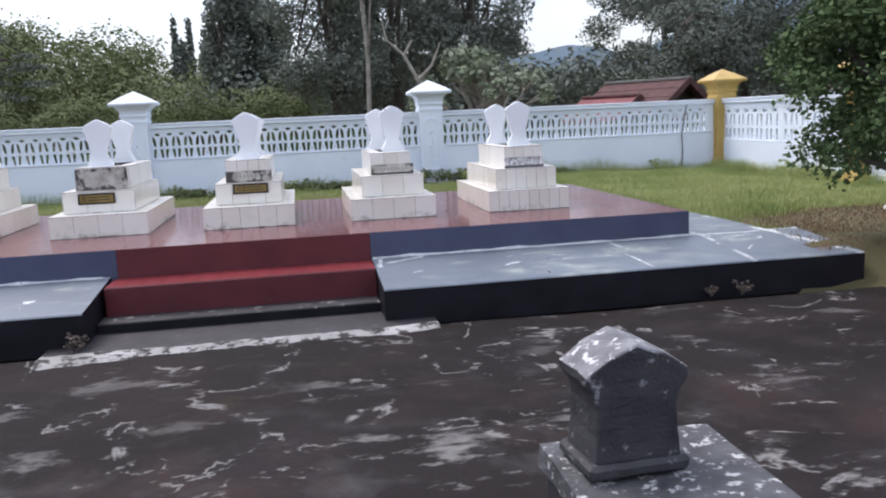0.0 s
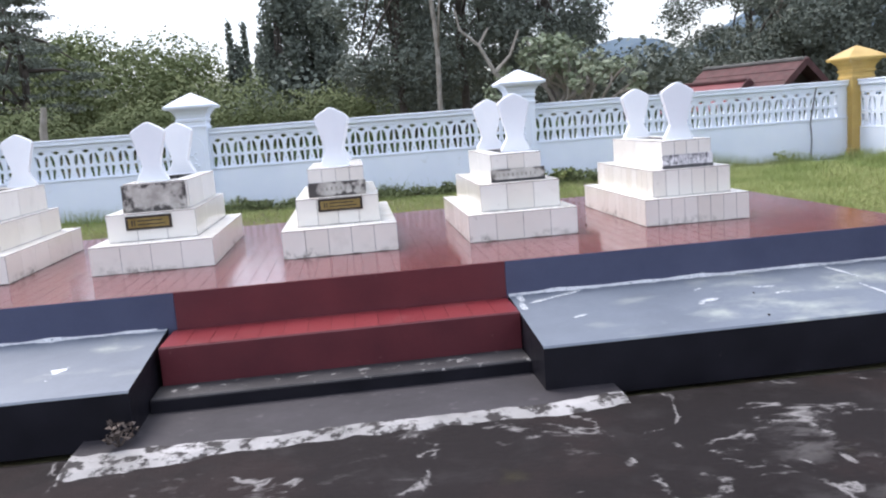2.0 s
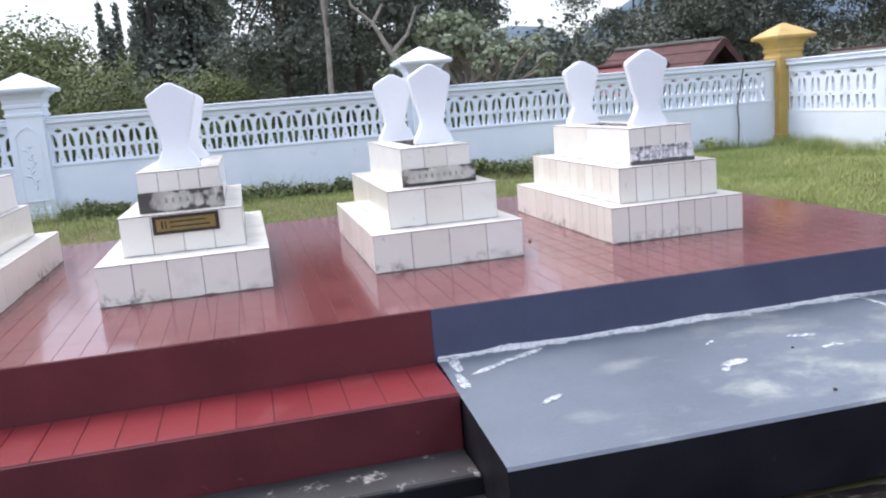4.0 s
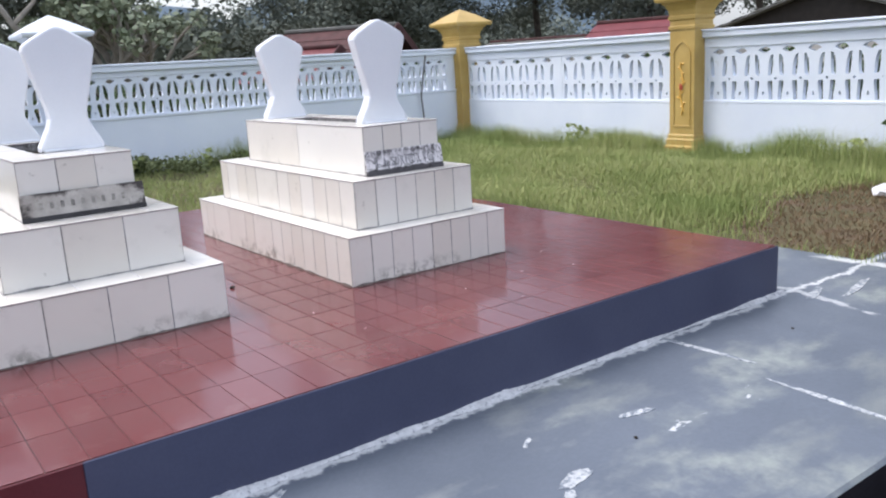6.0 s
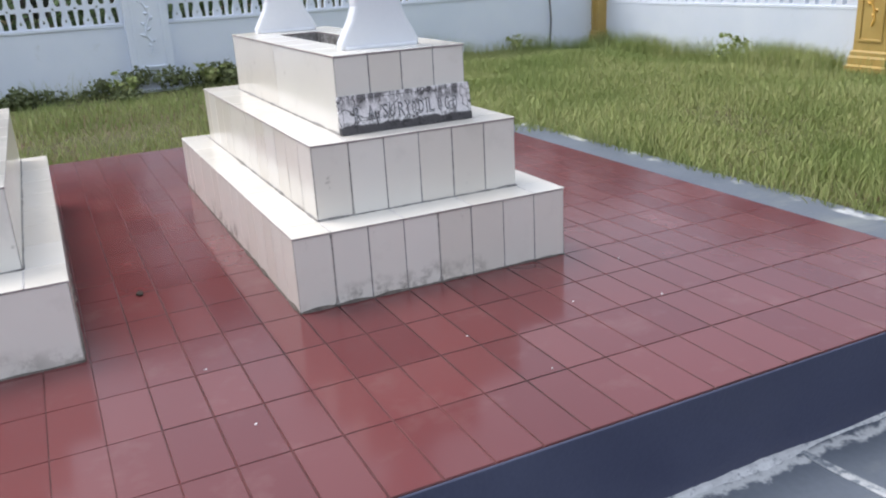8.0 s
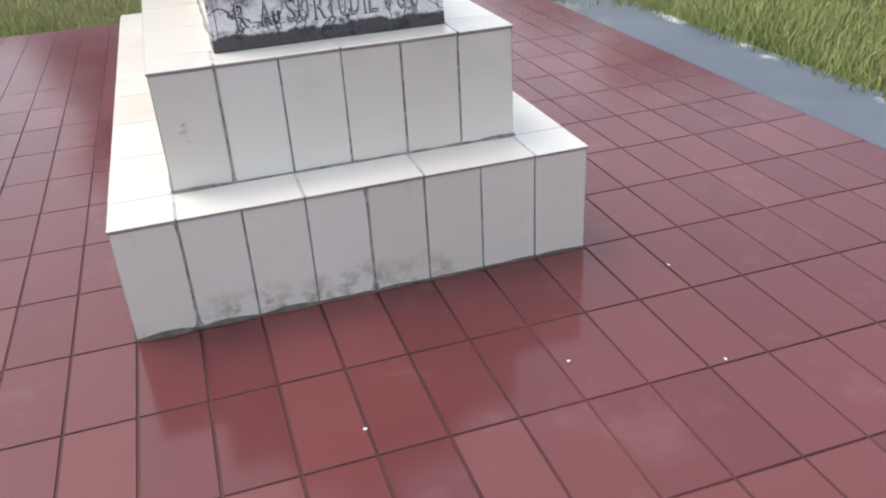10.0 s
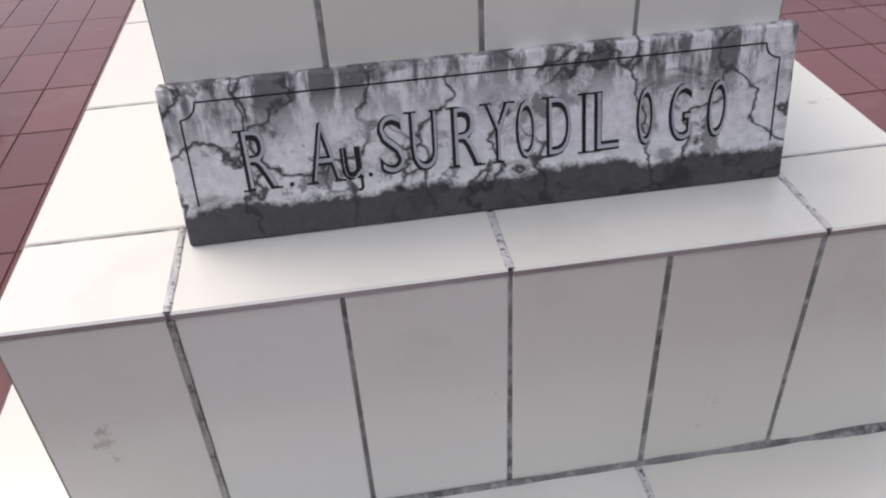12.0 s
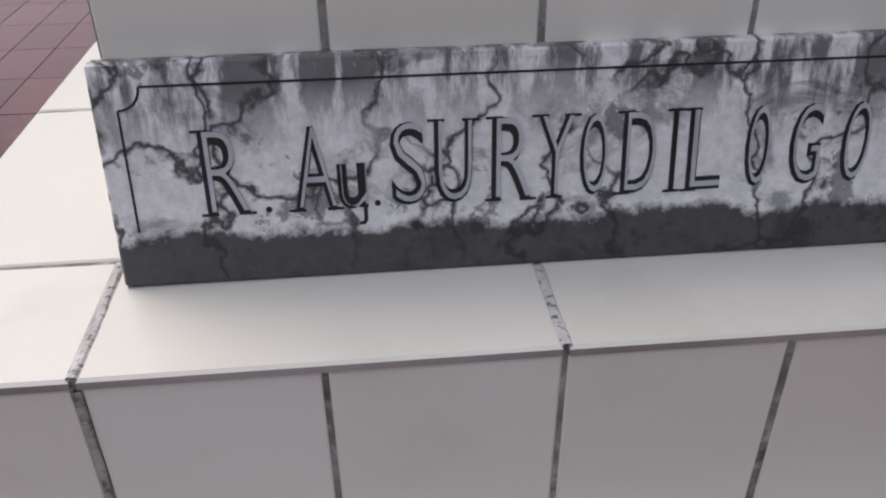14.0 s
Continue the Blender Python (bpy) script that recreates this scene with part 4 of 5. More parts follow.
def fence_run(name, origin, rz, length, posts, label, UNIT, FZL, FZH, sill, fat):
    """A wall along its local x; posts: (from, to) solid stretches."""
    g = empty(name, pose(origin[0], origin[1], 0, 0, 0, rz), label, "wall", kind="structure")
    block = lattice_block(UNIT, FZH - FZL, fat)
    part("plinth_wall", boxed(0, 0, FZ0, length, 0.16, FZL - 0.035), M_wall_white, g, "whitewashed lower wall")
    part("sill", boxed(0, -sill, FZL - 0.035, length, 0.16 + sill, FZL - 0.001, 0.004), M_wall_white, g)
    part("rail", boxed(0, 0.004, FZH + 0.001, length, 0.156, 1.62, 0.004), M_wall_white, g)
    part("coping", boxed(0, -0.045, 1.6205, length, 0.2, FZT - 0.03, 0.01), M_wall_white, g)
    part("coping", boxed(0, -0.06, FZT - 0.0295, length, 0.215, FZT, 0.008), M_wall_white, g)
    solid = sorted(posts)
    edges = [0.0] + [e for p in solid for e in p] + [length]
    for a, b in solid:
        part("solid_pier", boxed(a, 0.012, FZL, b, 0.15, FZH), M_wall_white, g)
    for a, b in zip(edges[::2], edges[1::2]):
        n = int((b - a) / UNIT)
        if n < 1:
            continue
        step = (b - a) / n
        for i in range(n):
            piece(block, pose(a + step * (i + 0.5), 0.05, FZL, 90, 0, 0) @ Matrix.Diagonal((step / UNIT, 1, 1, 1)), g, "lattice_block")
    return g


WP_X = (0.67, -4.9, -10.5)
fence_run("wall_north", (-13.0, FY), 0, 19.9, [(wx + 13 - 0.25, wx + 13 + 0.25) for wx in WP_X] + [(wx + 13 - 2.75, wx + 13 - 2.63) for wx in WP_X[1:2]] + [(19.55, 19.9)], "white openwork boundary wall with pierced lattice blocks", 0.217, 1.065, 1.55, 0.016, 1.2)
GP_Y = (7.86, 3.375, -1.35, -6.05)
# the side wall's local x runs towards -y from its corner
fence_run("wall_east", (FX, FY + 0.16), -90, 19.0, [(0.0, 0.3)] + [(FY + 0.16 - gy - 0.22, FY + 0.16 - gy + 0.22) for gy in GP_Y[1:]] + [(2.31, 2.45), (6.98, 7.12), (11.7, 11.84)], "white openwork side wall with pierced lattice blocks", 0.29, 0.885, 1.5, 0.003, 0.8)
# plain walls that close the yard behind the camera
for nm, a in (("wall_south", (-13.0, -15.0, 7.0, -14.85)), ("wall_west", (-13.15, -15.0, -13.0, 8.06))):
    tagged(link(nm, boxed(a[0], a[1], -0.1, a[2], a[3], 1.7), M_wall_white), "plain whitewashed boundary wall", "wall", kind="structure")


def pillar(x, y, mat, rz, label, group, ornament, wide=1.0):
    g = empty("fence_pillar", pose(x, y, 0.24, 0, 0, rz) @ Matrix.Diagonal((wide, wide, 1, 1)), label, "pillar", group)
    part("base", lathe_square(bmesh.new(), [(0.29, 0.0), (0.29, 0.1), (0.265, 0.115), (0.265, 0.18), (0.25, 0.2), (0.25, 0.235), (0.235, 0.25)]), mat, g)
    part("shaft", lathe_square(bmesh.new(), [(0.228, 0.249), (0.228, 1.5)]), mat, g)
    part("neck", lathe_square(bmesh.new(), [(0.245, 1.499), (0.245, 1.53), (0.228, 1.545), (0.228, 1.6), (0.25, 1.615), (0.25, 1.65), (0.235, 1.66), (0.25, 1.72), (0.29, 1.78), (0.32, 1.8), (0.33, 1.82)]), mat, g)
    part("cap", lathe_square(bmesh.new(), [(0.385, 1.819), (0.4, 1.845), (0.4, 1.87), (0.375, 1.885), (0.2, 1.99), (0.0, 2.085)][:-1] + [(0.012, 2.085)]), mat, g, "hipped pillar cap")
    # raised arch frame on the face
    fr = bmesh.new()
    box(fr, -0.165, -0.243, 0.36, -0.14, -0.2275, 1.2, 0.003)
    box(fr, 0.14, -0.243, 0.36, 0.165, -0.2275, 1.2, 0.003)
    box(fr, -0.165, -0.243, 0.335, 0.165, -0.2275, 0.3595, 0.003)
    for s in (-1, 1):
        for i in range(5):
            a0, a1 = i / 5, (i + 1) / 5
            p0 = Vector((s * 0.165 * (1 - a0), 0, 1.2 + 0.14 * math.sin(a0 * 1.57)))
            p1 = Vector((s * 0.165 * (1 - a1), 0, 1.2 + 0.14 * math.sin(a1 * 1.57)))
            vs = []
            for yy in (-0.243, -0.2275):
                vs.append([fr.verts.new((p.x, yy, p.z + dz)) for p, dz in ((p0, 0), (p1, 0), (p1, 0.028), (p0, 0.028))])
            fr.faces.new(vs[0])
            for k in range(4):
                fr.faces.new((vs[0][k], vs[1][k], vs[1][(k + 1) % 4], vs[0][(k + 1) % 4]))
    bmesh.ops.recalc_face_normals(fr, faces=fr.faces)
    part("panel_frame", fr, mat, g)
    if ornament:
        lv = bmesh.new()
        rnd = random.Random(8)
        stem = [(0.03 * math.sin(k * 1.3), -0.236, 0.48 + 0.07 * k) for k in range(10)]
        tube(lv, stem, [0.012] * 10, 6)
        for k in range(11):
            s = -1 if k % 2 else 1
            px, pz = 0.03 * math.sin(k * 1.2), 0.5 + 0.058 * k
            L = rnd.uniform(0.06, 0.1)
            ang = radians(rnd.uniform(15, 50))
            ux, uz = s * math.cos(ang), math.sin(ang)
            tip = (px + ux * L, pz + uz * L)
            midp = (px + ux * L * 0.5, pz + uz * L * 0.5)
            a = lv.verts.new((px, -0.229, pz))
            b = lv.verts.new((midp[0] - uz * 0.02, -0.234, midp[1] + ux * 0.02))
            c = lv.verts.new((tip[0], -0.229, tip[1]))
            d = lv.verts.new((midp[0] + uz * 0.02, -0.234, midp[1] - ux * 0.02))
            e = lv.verts.new((midp[0], -0.252, midp[1]))
            for q in ((a, b, e), (b, c, e), (c, d, e), (d, a, e)):
                lv.faces.new(q)
        bmesh.ops.recalc_face_normals(lv, faces=lv.faces)
        part("leaf_relief", lv, M_gold_raised if mat is M_gold else mat, g, "raised leafy scroll")
        if mat is M_gold:
            fl = bmesh.new()
            for k in range(6):
                a = k * 1.047
                bmesh.ops.create_uvsphere(fl, u_segments=6, v_segments=4, radius=0.018, matrix=pose(0.02 * math.cos(a) - 0.01, -0.238, 0.82 + 0.024 * math.sin(a)))
            part("flower_relief", fl, M_flower, g, "red painted flower")
    return g


for wx in WP_X:
    pillar(wx, FY + 0.08, M_wall_white, 0, "white painted square pillar with stepped base and hipped cap", "white wall pillars", True)
pillar(FX + 0.06, FY + 0.06, M_gold, -90, "gold painted corner pillar with a hipped cap", "gold wall pillars", False, 0.92)
for gy in GP_Y[1:]:
    pillar(FX - 0.01, gy, M_gold, -90, "gold painted pillar with leafy relief panel and hipped cap", "gold wall pillars", True, 0.78)

# a pipe standing against the wall
pp = bmesh.new()
tube(pp, [(5.98, 7.85, 0.3), (5.99, 7.83, 0.7), (5.97, 7.84, 1.0), (6.0, 7.8, 1.3), (6.03, 7.75, 1.62)], [0.014] * 5, 6)
tagged(link("pipe", pp, M_wire), "thin grey pipe standing against the white wall", "pipe")

# ---- dark old grave on the yard
NIS = {}


def nisan(x, y, z, label):
    """A thick waisted stone with a roof-like head on a stepped foot."""
    prof = [(0.132, 0.04), (0.128, 0.09), (0.122, 0.12), (0.12, 0.2), (0.128, 0.235), (0.153, 0.275), (0.153, 0.3)]
    bm = extruded([(a, b) for a, b in prof] + [(0.075, 0.352), (0.0, 0.382), (-0.075, 0.352)] + [(-a, b) for a, b in prof[::-1]], -0.105, 0.105, 0.008)
    bmesh.ops.triangulate(bm, faces=[f for f in bm.faces if len(f.verts) > 4])
    bmesh.ops.subdivide_edges(bm, edges=[e for e in bm.edges if e.calc_length() > 0.06], cuts=2, use_grid_fill=True)
    for v in bm.verts:
        v.co += 0.006 * noise.noise_vector(v.co * 14 + Vector((x, y, z)))
    bm.normal_update()
    # upward head faces get a paler stone: top light painted in, plus lichen spots
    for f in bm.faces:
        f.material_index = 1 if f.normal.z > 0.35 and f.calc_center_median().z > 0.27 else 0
    g = empty("old_headstone", pose(x, y, z, 0, 0, 3), label, "headstone", "old headstones")
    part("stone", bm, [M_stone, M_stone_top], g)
    ft = boxed(-0.152, -0.125, 0, 0.152, 0.125, 0.045, 0.012)
    bmesh.ops.subdivide_edges(ft, edges=[e for e in ft.edges if e.calc_length() > 0.1], cuts=5, use_grid_fill=True)
    for v in ft.verts:
        v.co += 0.005 * noise.noise_vector(v.co * 18)
    part("foot", ft, M_stone, g, "chipped stone foot")


KZ = 0.6
M_plinth = painted("mottled_black_slab", (0.03, 0.03, 0.034), (0.09, 0.09, 0.1), 0.6, 9, 0.9, dirt=(0.45, 0.45, 0.46), dirt_lo=0.56, dirt_hi=0.64)
nisan(-1.055, -6.24, KZ, "blackened stone headstone with a lichen-spotted gabled top painted paler as lit")
nisan(-1.085, -7.36, KZ - 0.02, "weathered dark stone foot marker with gabled top")
kij = empty("old_stone_grave", pose(-1.03, -6.8, -0.02), "low weathered stone grave with mossy chipped slab", "grave")
sl = bmesh.new()
box(sl, -0.225, -0.98, KZ - 0.06, 0.34, 0.76, KZ + 0.012)
bmesh.ops.subdivide_edges(sl, edges=sl.edges[:], cuts=9, use_grid_fill=True)
for v in sl.verts:
    v.co += 0.014 * noise.noise_vector(v.co * 6)
part("slab", sl, M_plinth, kij, "chipped lichen-spotted slab")
bd = bmesh.new()
box(bd, -0.2, -0.95, 0.0, 0.33, 0.76, KZ - 0.03, 0.01)
part("body", bd, M_stone, kij)
part("foot_course", boxed(-0.27, -1.02, 0.0, 0.4, 0.83, 0.16, 0.015), M_plinth, kij)


# ---- plants
def leaf_cloud(rnd, clumps, count, size, flat=0.5, droop=0.0, shell=0.0):
    """Leaves scattered through ellipsoid clumps: arrays of vertices and faces of pointed quads."""
    rng = np.random.default_rng(rnd.randrange(1 << 30))
    c = np.array(clumps, float)
    vol = (c[:, 3] * c[:, 4] * c[:, 5]) ** 0.75
    own = rng.choice(len(c), size=count, p=vol / vol.sum())
    d = rng.normal(size=(count, 3))
    d /= np.linalg.norm(d, axis=1)[:, None]
    ph = c[own, 0:1] * 3.1 + c[own, 1:2] * 1.7
    ragged = 1 + 0.22 * np.sin(5 * d[:, 0:1] + ph) * np.sin(4 * d[:, 2:3] + 2 * ph) + 0.12 * np.sin(11 * d[:, 1:2] + ph)
    p = c[own, :3] + d * c[own, 3:] * (rng.random((count, 1)) ** (0.42 - 0.27 * shell)) * ragged
    s = size * rng.uniform(0.6, 1.35, (count, 1))
    u = rng.normal(size=(count, 3)) * (1, 1, flat) - (0, 0, droop)
    u /= np.linalg.norm(u, axis=1)[:, None]
    # shell: leaves lie along the clump's outside, as in dense foliage
    out = d * shell + rng.normal(size=(count, 3)) * (1 - 0.75 * shell)
    u = u - shell * d * np.sum(u * d, axis=1)[:, None]
    u /= np.linalg.norm(u, axis=1)[:, None]
    w = np.cross(u, out)
    w *= 0.32 * s / np.linalg.norm(w, axis=1)[:, None]
    u = u * s
    vs = np.stack([p - u * 0.5, p + w, p + u * 0.5, p - w], 1).reshape(-1, 3)
    return vs, np.arange(4 * count).reshape(-1, 4)


def tree(name, x, y, label, seed, clumps, leaves, size, mat, trunk_r, trunk_h, bark, lean=(0, 0), limbs=5, droop=0.0, category="tree", group="", z=None, shell=0.0):
    rnd = random.Random(seed)
    z = gz(x, y) - 0.05 if z is None else z
    g = empty(name, pose(x, y, z), label, category, group)
    bm = bmesh.new()
    top = Vector((lean[0], lean[1], trunk_h))
    pts = [Vector((0, 0, 0))] + [top * f + Vector((rnd.uniform(-1, 1), rnd.uniform(-1, 1), 0)) * trunk_r * 0.9 for f in (0.25, 0.5, 0.75)] + [top]
    tube(bm, pts, [trunk_r * 1.35, trunk_r, trunk_r * 0.85, trunk_r * 0.75, trunk_r * 0.6], 8)
    for k in range(limbs):
        c = clumps[k % len(clumps)]
        a = pts[2 + k % 3]
        b = Vector(c[:3])
        mid = a.lerp(b, 0.5) + Vector((rnd.uniform(-1, 1), rnd.uniform(-1, 1), rnd.uniform(0, 1))) * trunk_r * 2
        tube(bm, [a, mid, b], [trunk_r * 0.5, trunk_r * 0.32, trunk_r * 0.12], 6)
    t = part("trunk", bm, bark, g)
    for p in t.data.polygons:
        p.use_smooth = True
    v, f = leaf_cloud(rnd, clumps, leaves, size, 0.6, droop, shell)
    quads("crown", v, f, mat, g)
    return g


def clumpy(rnd, n, cx, cy, cz, rx, ry, rz, cr):
    out = []
    for _ in range(n):
        d = Vector((rnd.uniform(-1, 1), rnd.uniform(-1, 1), rnd.uniform(-1, 1)))
        if d.length > 1:
            d.normalize()
        r = cr * rnd.uniform(0.6, 1.25)
        out.append((cx + d.x * rx, cy + d.y * ry, cz + d.z * rz, r * rnd.uniform(0.9, 1.3), r * rnd.uniform(0.9, 1.3), r * rnd.uniform(0.6, 0.9)))
    return out


def layered(seed, n, h, reach):
    """Flat tiers of foliage with gaps between them."""
    rnd = random.Random(seed)
    out = []
    for _ in range(n):
        f = rnd.uniform(0.25, 1.0)
        a, q = rnd.uniform(0, 6.2832), reach * (1.15 - 0.75 * f) * math.sqrt(rnd.random())
        out.append((q * math.cos(a), q * math.sin(a), round(h * f * 1.6) / 1.6 + rnd.uniform(-0.12, 0.12), rnd.uniform(0.6, 1.1), rnd.uniform(0.6, 1.1), 0.2))
    return out


R = random.Random(11)
# dense round tree beside the ledge
tree("tree", 3.97, -1.93, "low dense dark green broadleaf tree with a short thick trunk", 21, clumpy(R, 75, -0.06, 0.12, 1.6, 1.3, 1.2, 0.95, 0.36), 62000, 0.058, M_leaf, 0.13, 1.1, M_bark, limbs=11, z=0.15)
# pale plumeria behind the wall
pl = empty("plumeria_tree", pose(3.0, 14.2, 0.1), "bare-limbed pale plumeria tree with sparse pale green leaf tufts", "tree")
bm = bmesh.new()
rp = random.Random(5)
tips = []


def fork(p, d, r, depth):
    q = p + d * rp.uniform(0.45, 0.7)
    tube(bm, [p, p.lerp(q, 0.5) + Vector((rp.uniform(-.05, .05), rp.uniform(-.05, .05), 0)), q], [r, r * 0.85, r * 0.72], 6)
    if depth == 0:
        tips.append(q)
        return
    for _ in range(rp.choice((2, 3, 3))):
        nd = (d * 0.75 + Vector((rp.gauss(0, 0.55), rp.gauss(0, 0.55), rp.uniform(-0.1, 0.5)))).normalized()
        fork(q, nd, r * 0.7, depth - 1)


fork(Vector((0, 0, 0)), Vector((0.1, 0, 1)), 0.14, 1)
for dv in ((-0.9, 0, 0.75), (0.6, 0.1, 0.9), (0.15, 0.3, 1.1), (0.9, -0.2, 0.6), (-0.35, -0.3, 1.0)):
    fork(Vector((0.05, 0, 0.95)), Vector(dv).normalized(), 0.09, 3)
tube(bm, [(0, 0, 1.0), (-1.0, 0, 1.75), (-1.6, 0, 2.5), (-1.95, 0.1, 3.2), (-1.7, 0.1, 3.6)], [0.08, 0.065, 0.055, 0.045, 0.03], 6)
tube(bm, [(-1.6, 0, 2.5), (-1.2, 0, 2.9), (-0.95, 0, 3.5)], [0.05, 0.04, 0.02], 6)
tube(bm, [(-1.95, 0.1, 3.2), (-2.4, 0.1, 3.6), (-2.5, 0.1, 4.1)], [0.04, 0.03, 0.02], 6)
part("branchwork", bm, M_bark_pale, pl, "pale grey forking limbs")
v, f = leaf_cloud(rp, [(q.x, q.y, q.z, 0.22, 0.22, 0.16) for q in tips], 4600, 0.14, 0.5)
quads("crown", v, f, M_leaf_pale, pl)

# dark trees behind the wall
for i, (tx, ty, hh, rw, n) in enumerate(((-0.6, 19, 8.5, 1.7, 30), (1.6, 21, 10, 2.2, 34), (4.2, 20, 9.5, 1.7, 30), (2.6, 27, 11, 2.6, 30), (12.3, 20, 5.6, 2.0, 30), (15, 21, 8.5, 2.6, 34), (19, 19, 9, 3.0, 34),
                                        (14.5, 27, 7.5, 3.0, 30), (22, 16, 9, 3.0, 32), (18, 13, 8, 2.6, 30), (21, 8, 8.5, 2.6, 30), (23, 2, 8, 2.8, 30), (27, 15.5, 9, 3.0, 30))):
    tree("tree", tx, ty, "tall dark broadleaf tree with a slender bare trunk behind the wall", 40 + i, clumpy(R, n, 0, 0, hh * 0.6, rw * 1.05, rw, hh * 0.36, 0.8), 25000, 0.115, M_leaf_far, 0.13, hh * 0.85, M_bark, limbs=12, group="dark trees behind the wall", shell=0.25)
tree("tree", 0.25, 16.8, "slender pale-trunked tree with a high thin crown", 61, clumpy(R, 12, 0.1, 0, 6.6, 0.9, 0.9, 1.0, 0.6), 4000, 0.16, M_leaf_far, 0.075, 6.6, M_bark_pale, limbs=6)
pb = bmesh.new()
tube(pb, [(-8.75, 12, 0.1), (-8.73, 12, 1.2), (-8.74, 12, 1.9), (-8.66, 12, 2.45)], [0.09, 0.085, 0.08, 0.06], 8)
tagged(link("post", pb, M_bark_pale), "weathered pale wooden post standing behind the wall", "post")
# bamboo groves
for i, (tx, ty, hh) in enumerate(((-5.5, 37, 8.6), (-3.9, 38, 9.0), (-3.0, 37, 7.8))):
    rb = random.Random(70 + i)
    cl = [(rb.uniform(-0.75, 0.75), rb.uniform(-0.8, 0.8), hh * f, 0.55, 0.55, 0.9) for f in (0.25, 0.4, 0.5, 0.6, 0.7, 0.8, 0.88, 0.95) for _ in range(3)]
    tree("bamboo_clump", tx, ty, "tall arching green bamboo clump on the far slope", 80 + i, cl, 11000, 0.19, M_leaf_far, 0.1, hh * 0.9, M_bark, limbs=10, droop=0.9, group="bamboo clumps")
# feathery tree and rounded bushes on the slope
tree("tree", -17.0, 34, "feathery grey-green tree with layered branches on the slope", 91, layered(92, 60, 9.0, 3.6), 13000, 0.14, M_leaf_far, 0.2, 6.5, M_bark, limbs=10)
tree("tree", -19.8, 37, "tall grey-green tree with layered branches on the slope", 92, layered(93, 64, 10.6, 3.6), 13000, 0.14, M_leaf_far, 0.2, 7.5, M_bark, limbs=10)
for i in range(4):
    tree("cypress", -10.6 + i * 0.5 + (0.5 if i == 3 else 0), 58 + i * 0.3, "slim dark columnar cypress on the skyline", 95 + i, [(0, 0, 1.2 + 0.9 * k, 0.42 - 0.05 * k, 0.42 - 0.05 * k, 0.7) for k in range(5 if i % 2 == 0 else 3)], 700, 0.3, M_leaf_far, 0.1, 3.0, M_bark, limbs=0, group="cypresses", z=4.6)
for i in range(34):
    rb = random.Random(130 + i)
    bx, by = -36 + (i % 17) * 2.15 + rb.uniform(-0.7, 0.7), (24 if i < 17 else 32) + rb.uniform(-2, 2.5)
    br = rb.uniform(1.1, 1.8)
    tree("bush", bx, by, "rounded dense green bush on the slope", 200 + i, clumpy(rb, 6, 0, 0, br * 1.15, br * 0.6, br * 0.55, br * 0.28, br * 0.75), 6500, 0.115, M_leaf_bush, 0.06, br * 0.8, M_bark, limbs=3, category="bush", group="bushes on the slope", shell=0.85)
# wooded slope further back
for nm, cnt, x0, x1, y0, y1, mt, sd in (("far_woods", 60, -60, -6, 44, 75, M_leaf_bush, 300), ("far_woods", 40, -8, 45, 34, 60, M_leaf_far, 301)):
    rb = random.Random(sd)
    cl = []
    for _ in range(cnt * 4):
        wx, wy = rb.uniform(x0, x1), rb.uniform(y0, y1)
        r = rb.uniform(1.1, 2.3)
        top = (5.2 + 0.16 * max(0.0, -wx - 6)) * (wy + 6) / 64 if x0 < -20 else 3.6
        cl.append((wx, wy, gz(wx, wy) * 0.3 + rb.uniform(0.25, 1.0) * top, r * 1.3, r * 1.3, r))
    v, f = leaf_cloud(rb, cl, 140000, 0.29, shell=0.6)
    tagged(quads(nm, v, f, mt), "dense mixed green woods on a rising slope", "woods", kind="stuff")
# shrubs added close behind the pierced walls so that the openings look dark
for nm, cl0 in (("hole_backing", [(-13 + 0.42 * k + 0.2 * math.sin(k * 2.3), 8.95 + 0.25 * math.sin(k * 1.7), 0.7 + 0.2 * math.sin(k * 3.1), 0.5, 0.6, 0.6) for k in range(50)]),
                ("hole_backing", [(8.1 + 0.25 * math.sin(k * 1.9), -5 + 0.42 * k, 0.75 + 0.2 * math.sin(k * 2.7), 0.6, 0.5, 0.6) for k in range(40)])):
    v, f = leaf_cloud(random.Random(len(cl0)), cl0, 42000, 0.12)
    tagged(quads(nm, v, f, M_leaf), "dark shrubs added behind the pierced wall to darken its openings", "shrubs", kind="stuff")
# far hills
for nm, hx, hy, hr, hz in (("backdrop_hill", 140, 450, 120, 42), ("backdrop_hill", 330, 440, 190, 100)):
    bm = bmesh.new()
    bmesh.ops.create_cone(bm, cap_ends=False, segments=40, radius1=hr, radius2=hr * 0.12, depth=hz)
    bmesh.ops.subdivide_edges(bm, edges=bm.edges[:], cuts=4, use_grid_fill=True)
    for v in bm.verts:
        v.co += 9 * noise.noise_vector(v.co * 0.02)
    tagged(link(nm, bm, M_hill, None, "", pose(hx, hy, hz / 2 - 4)), "hazy blue wooded hill in the distance", "hill", kind="structure")


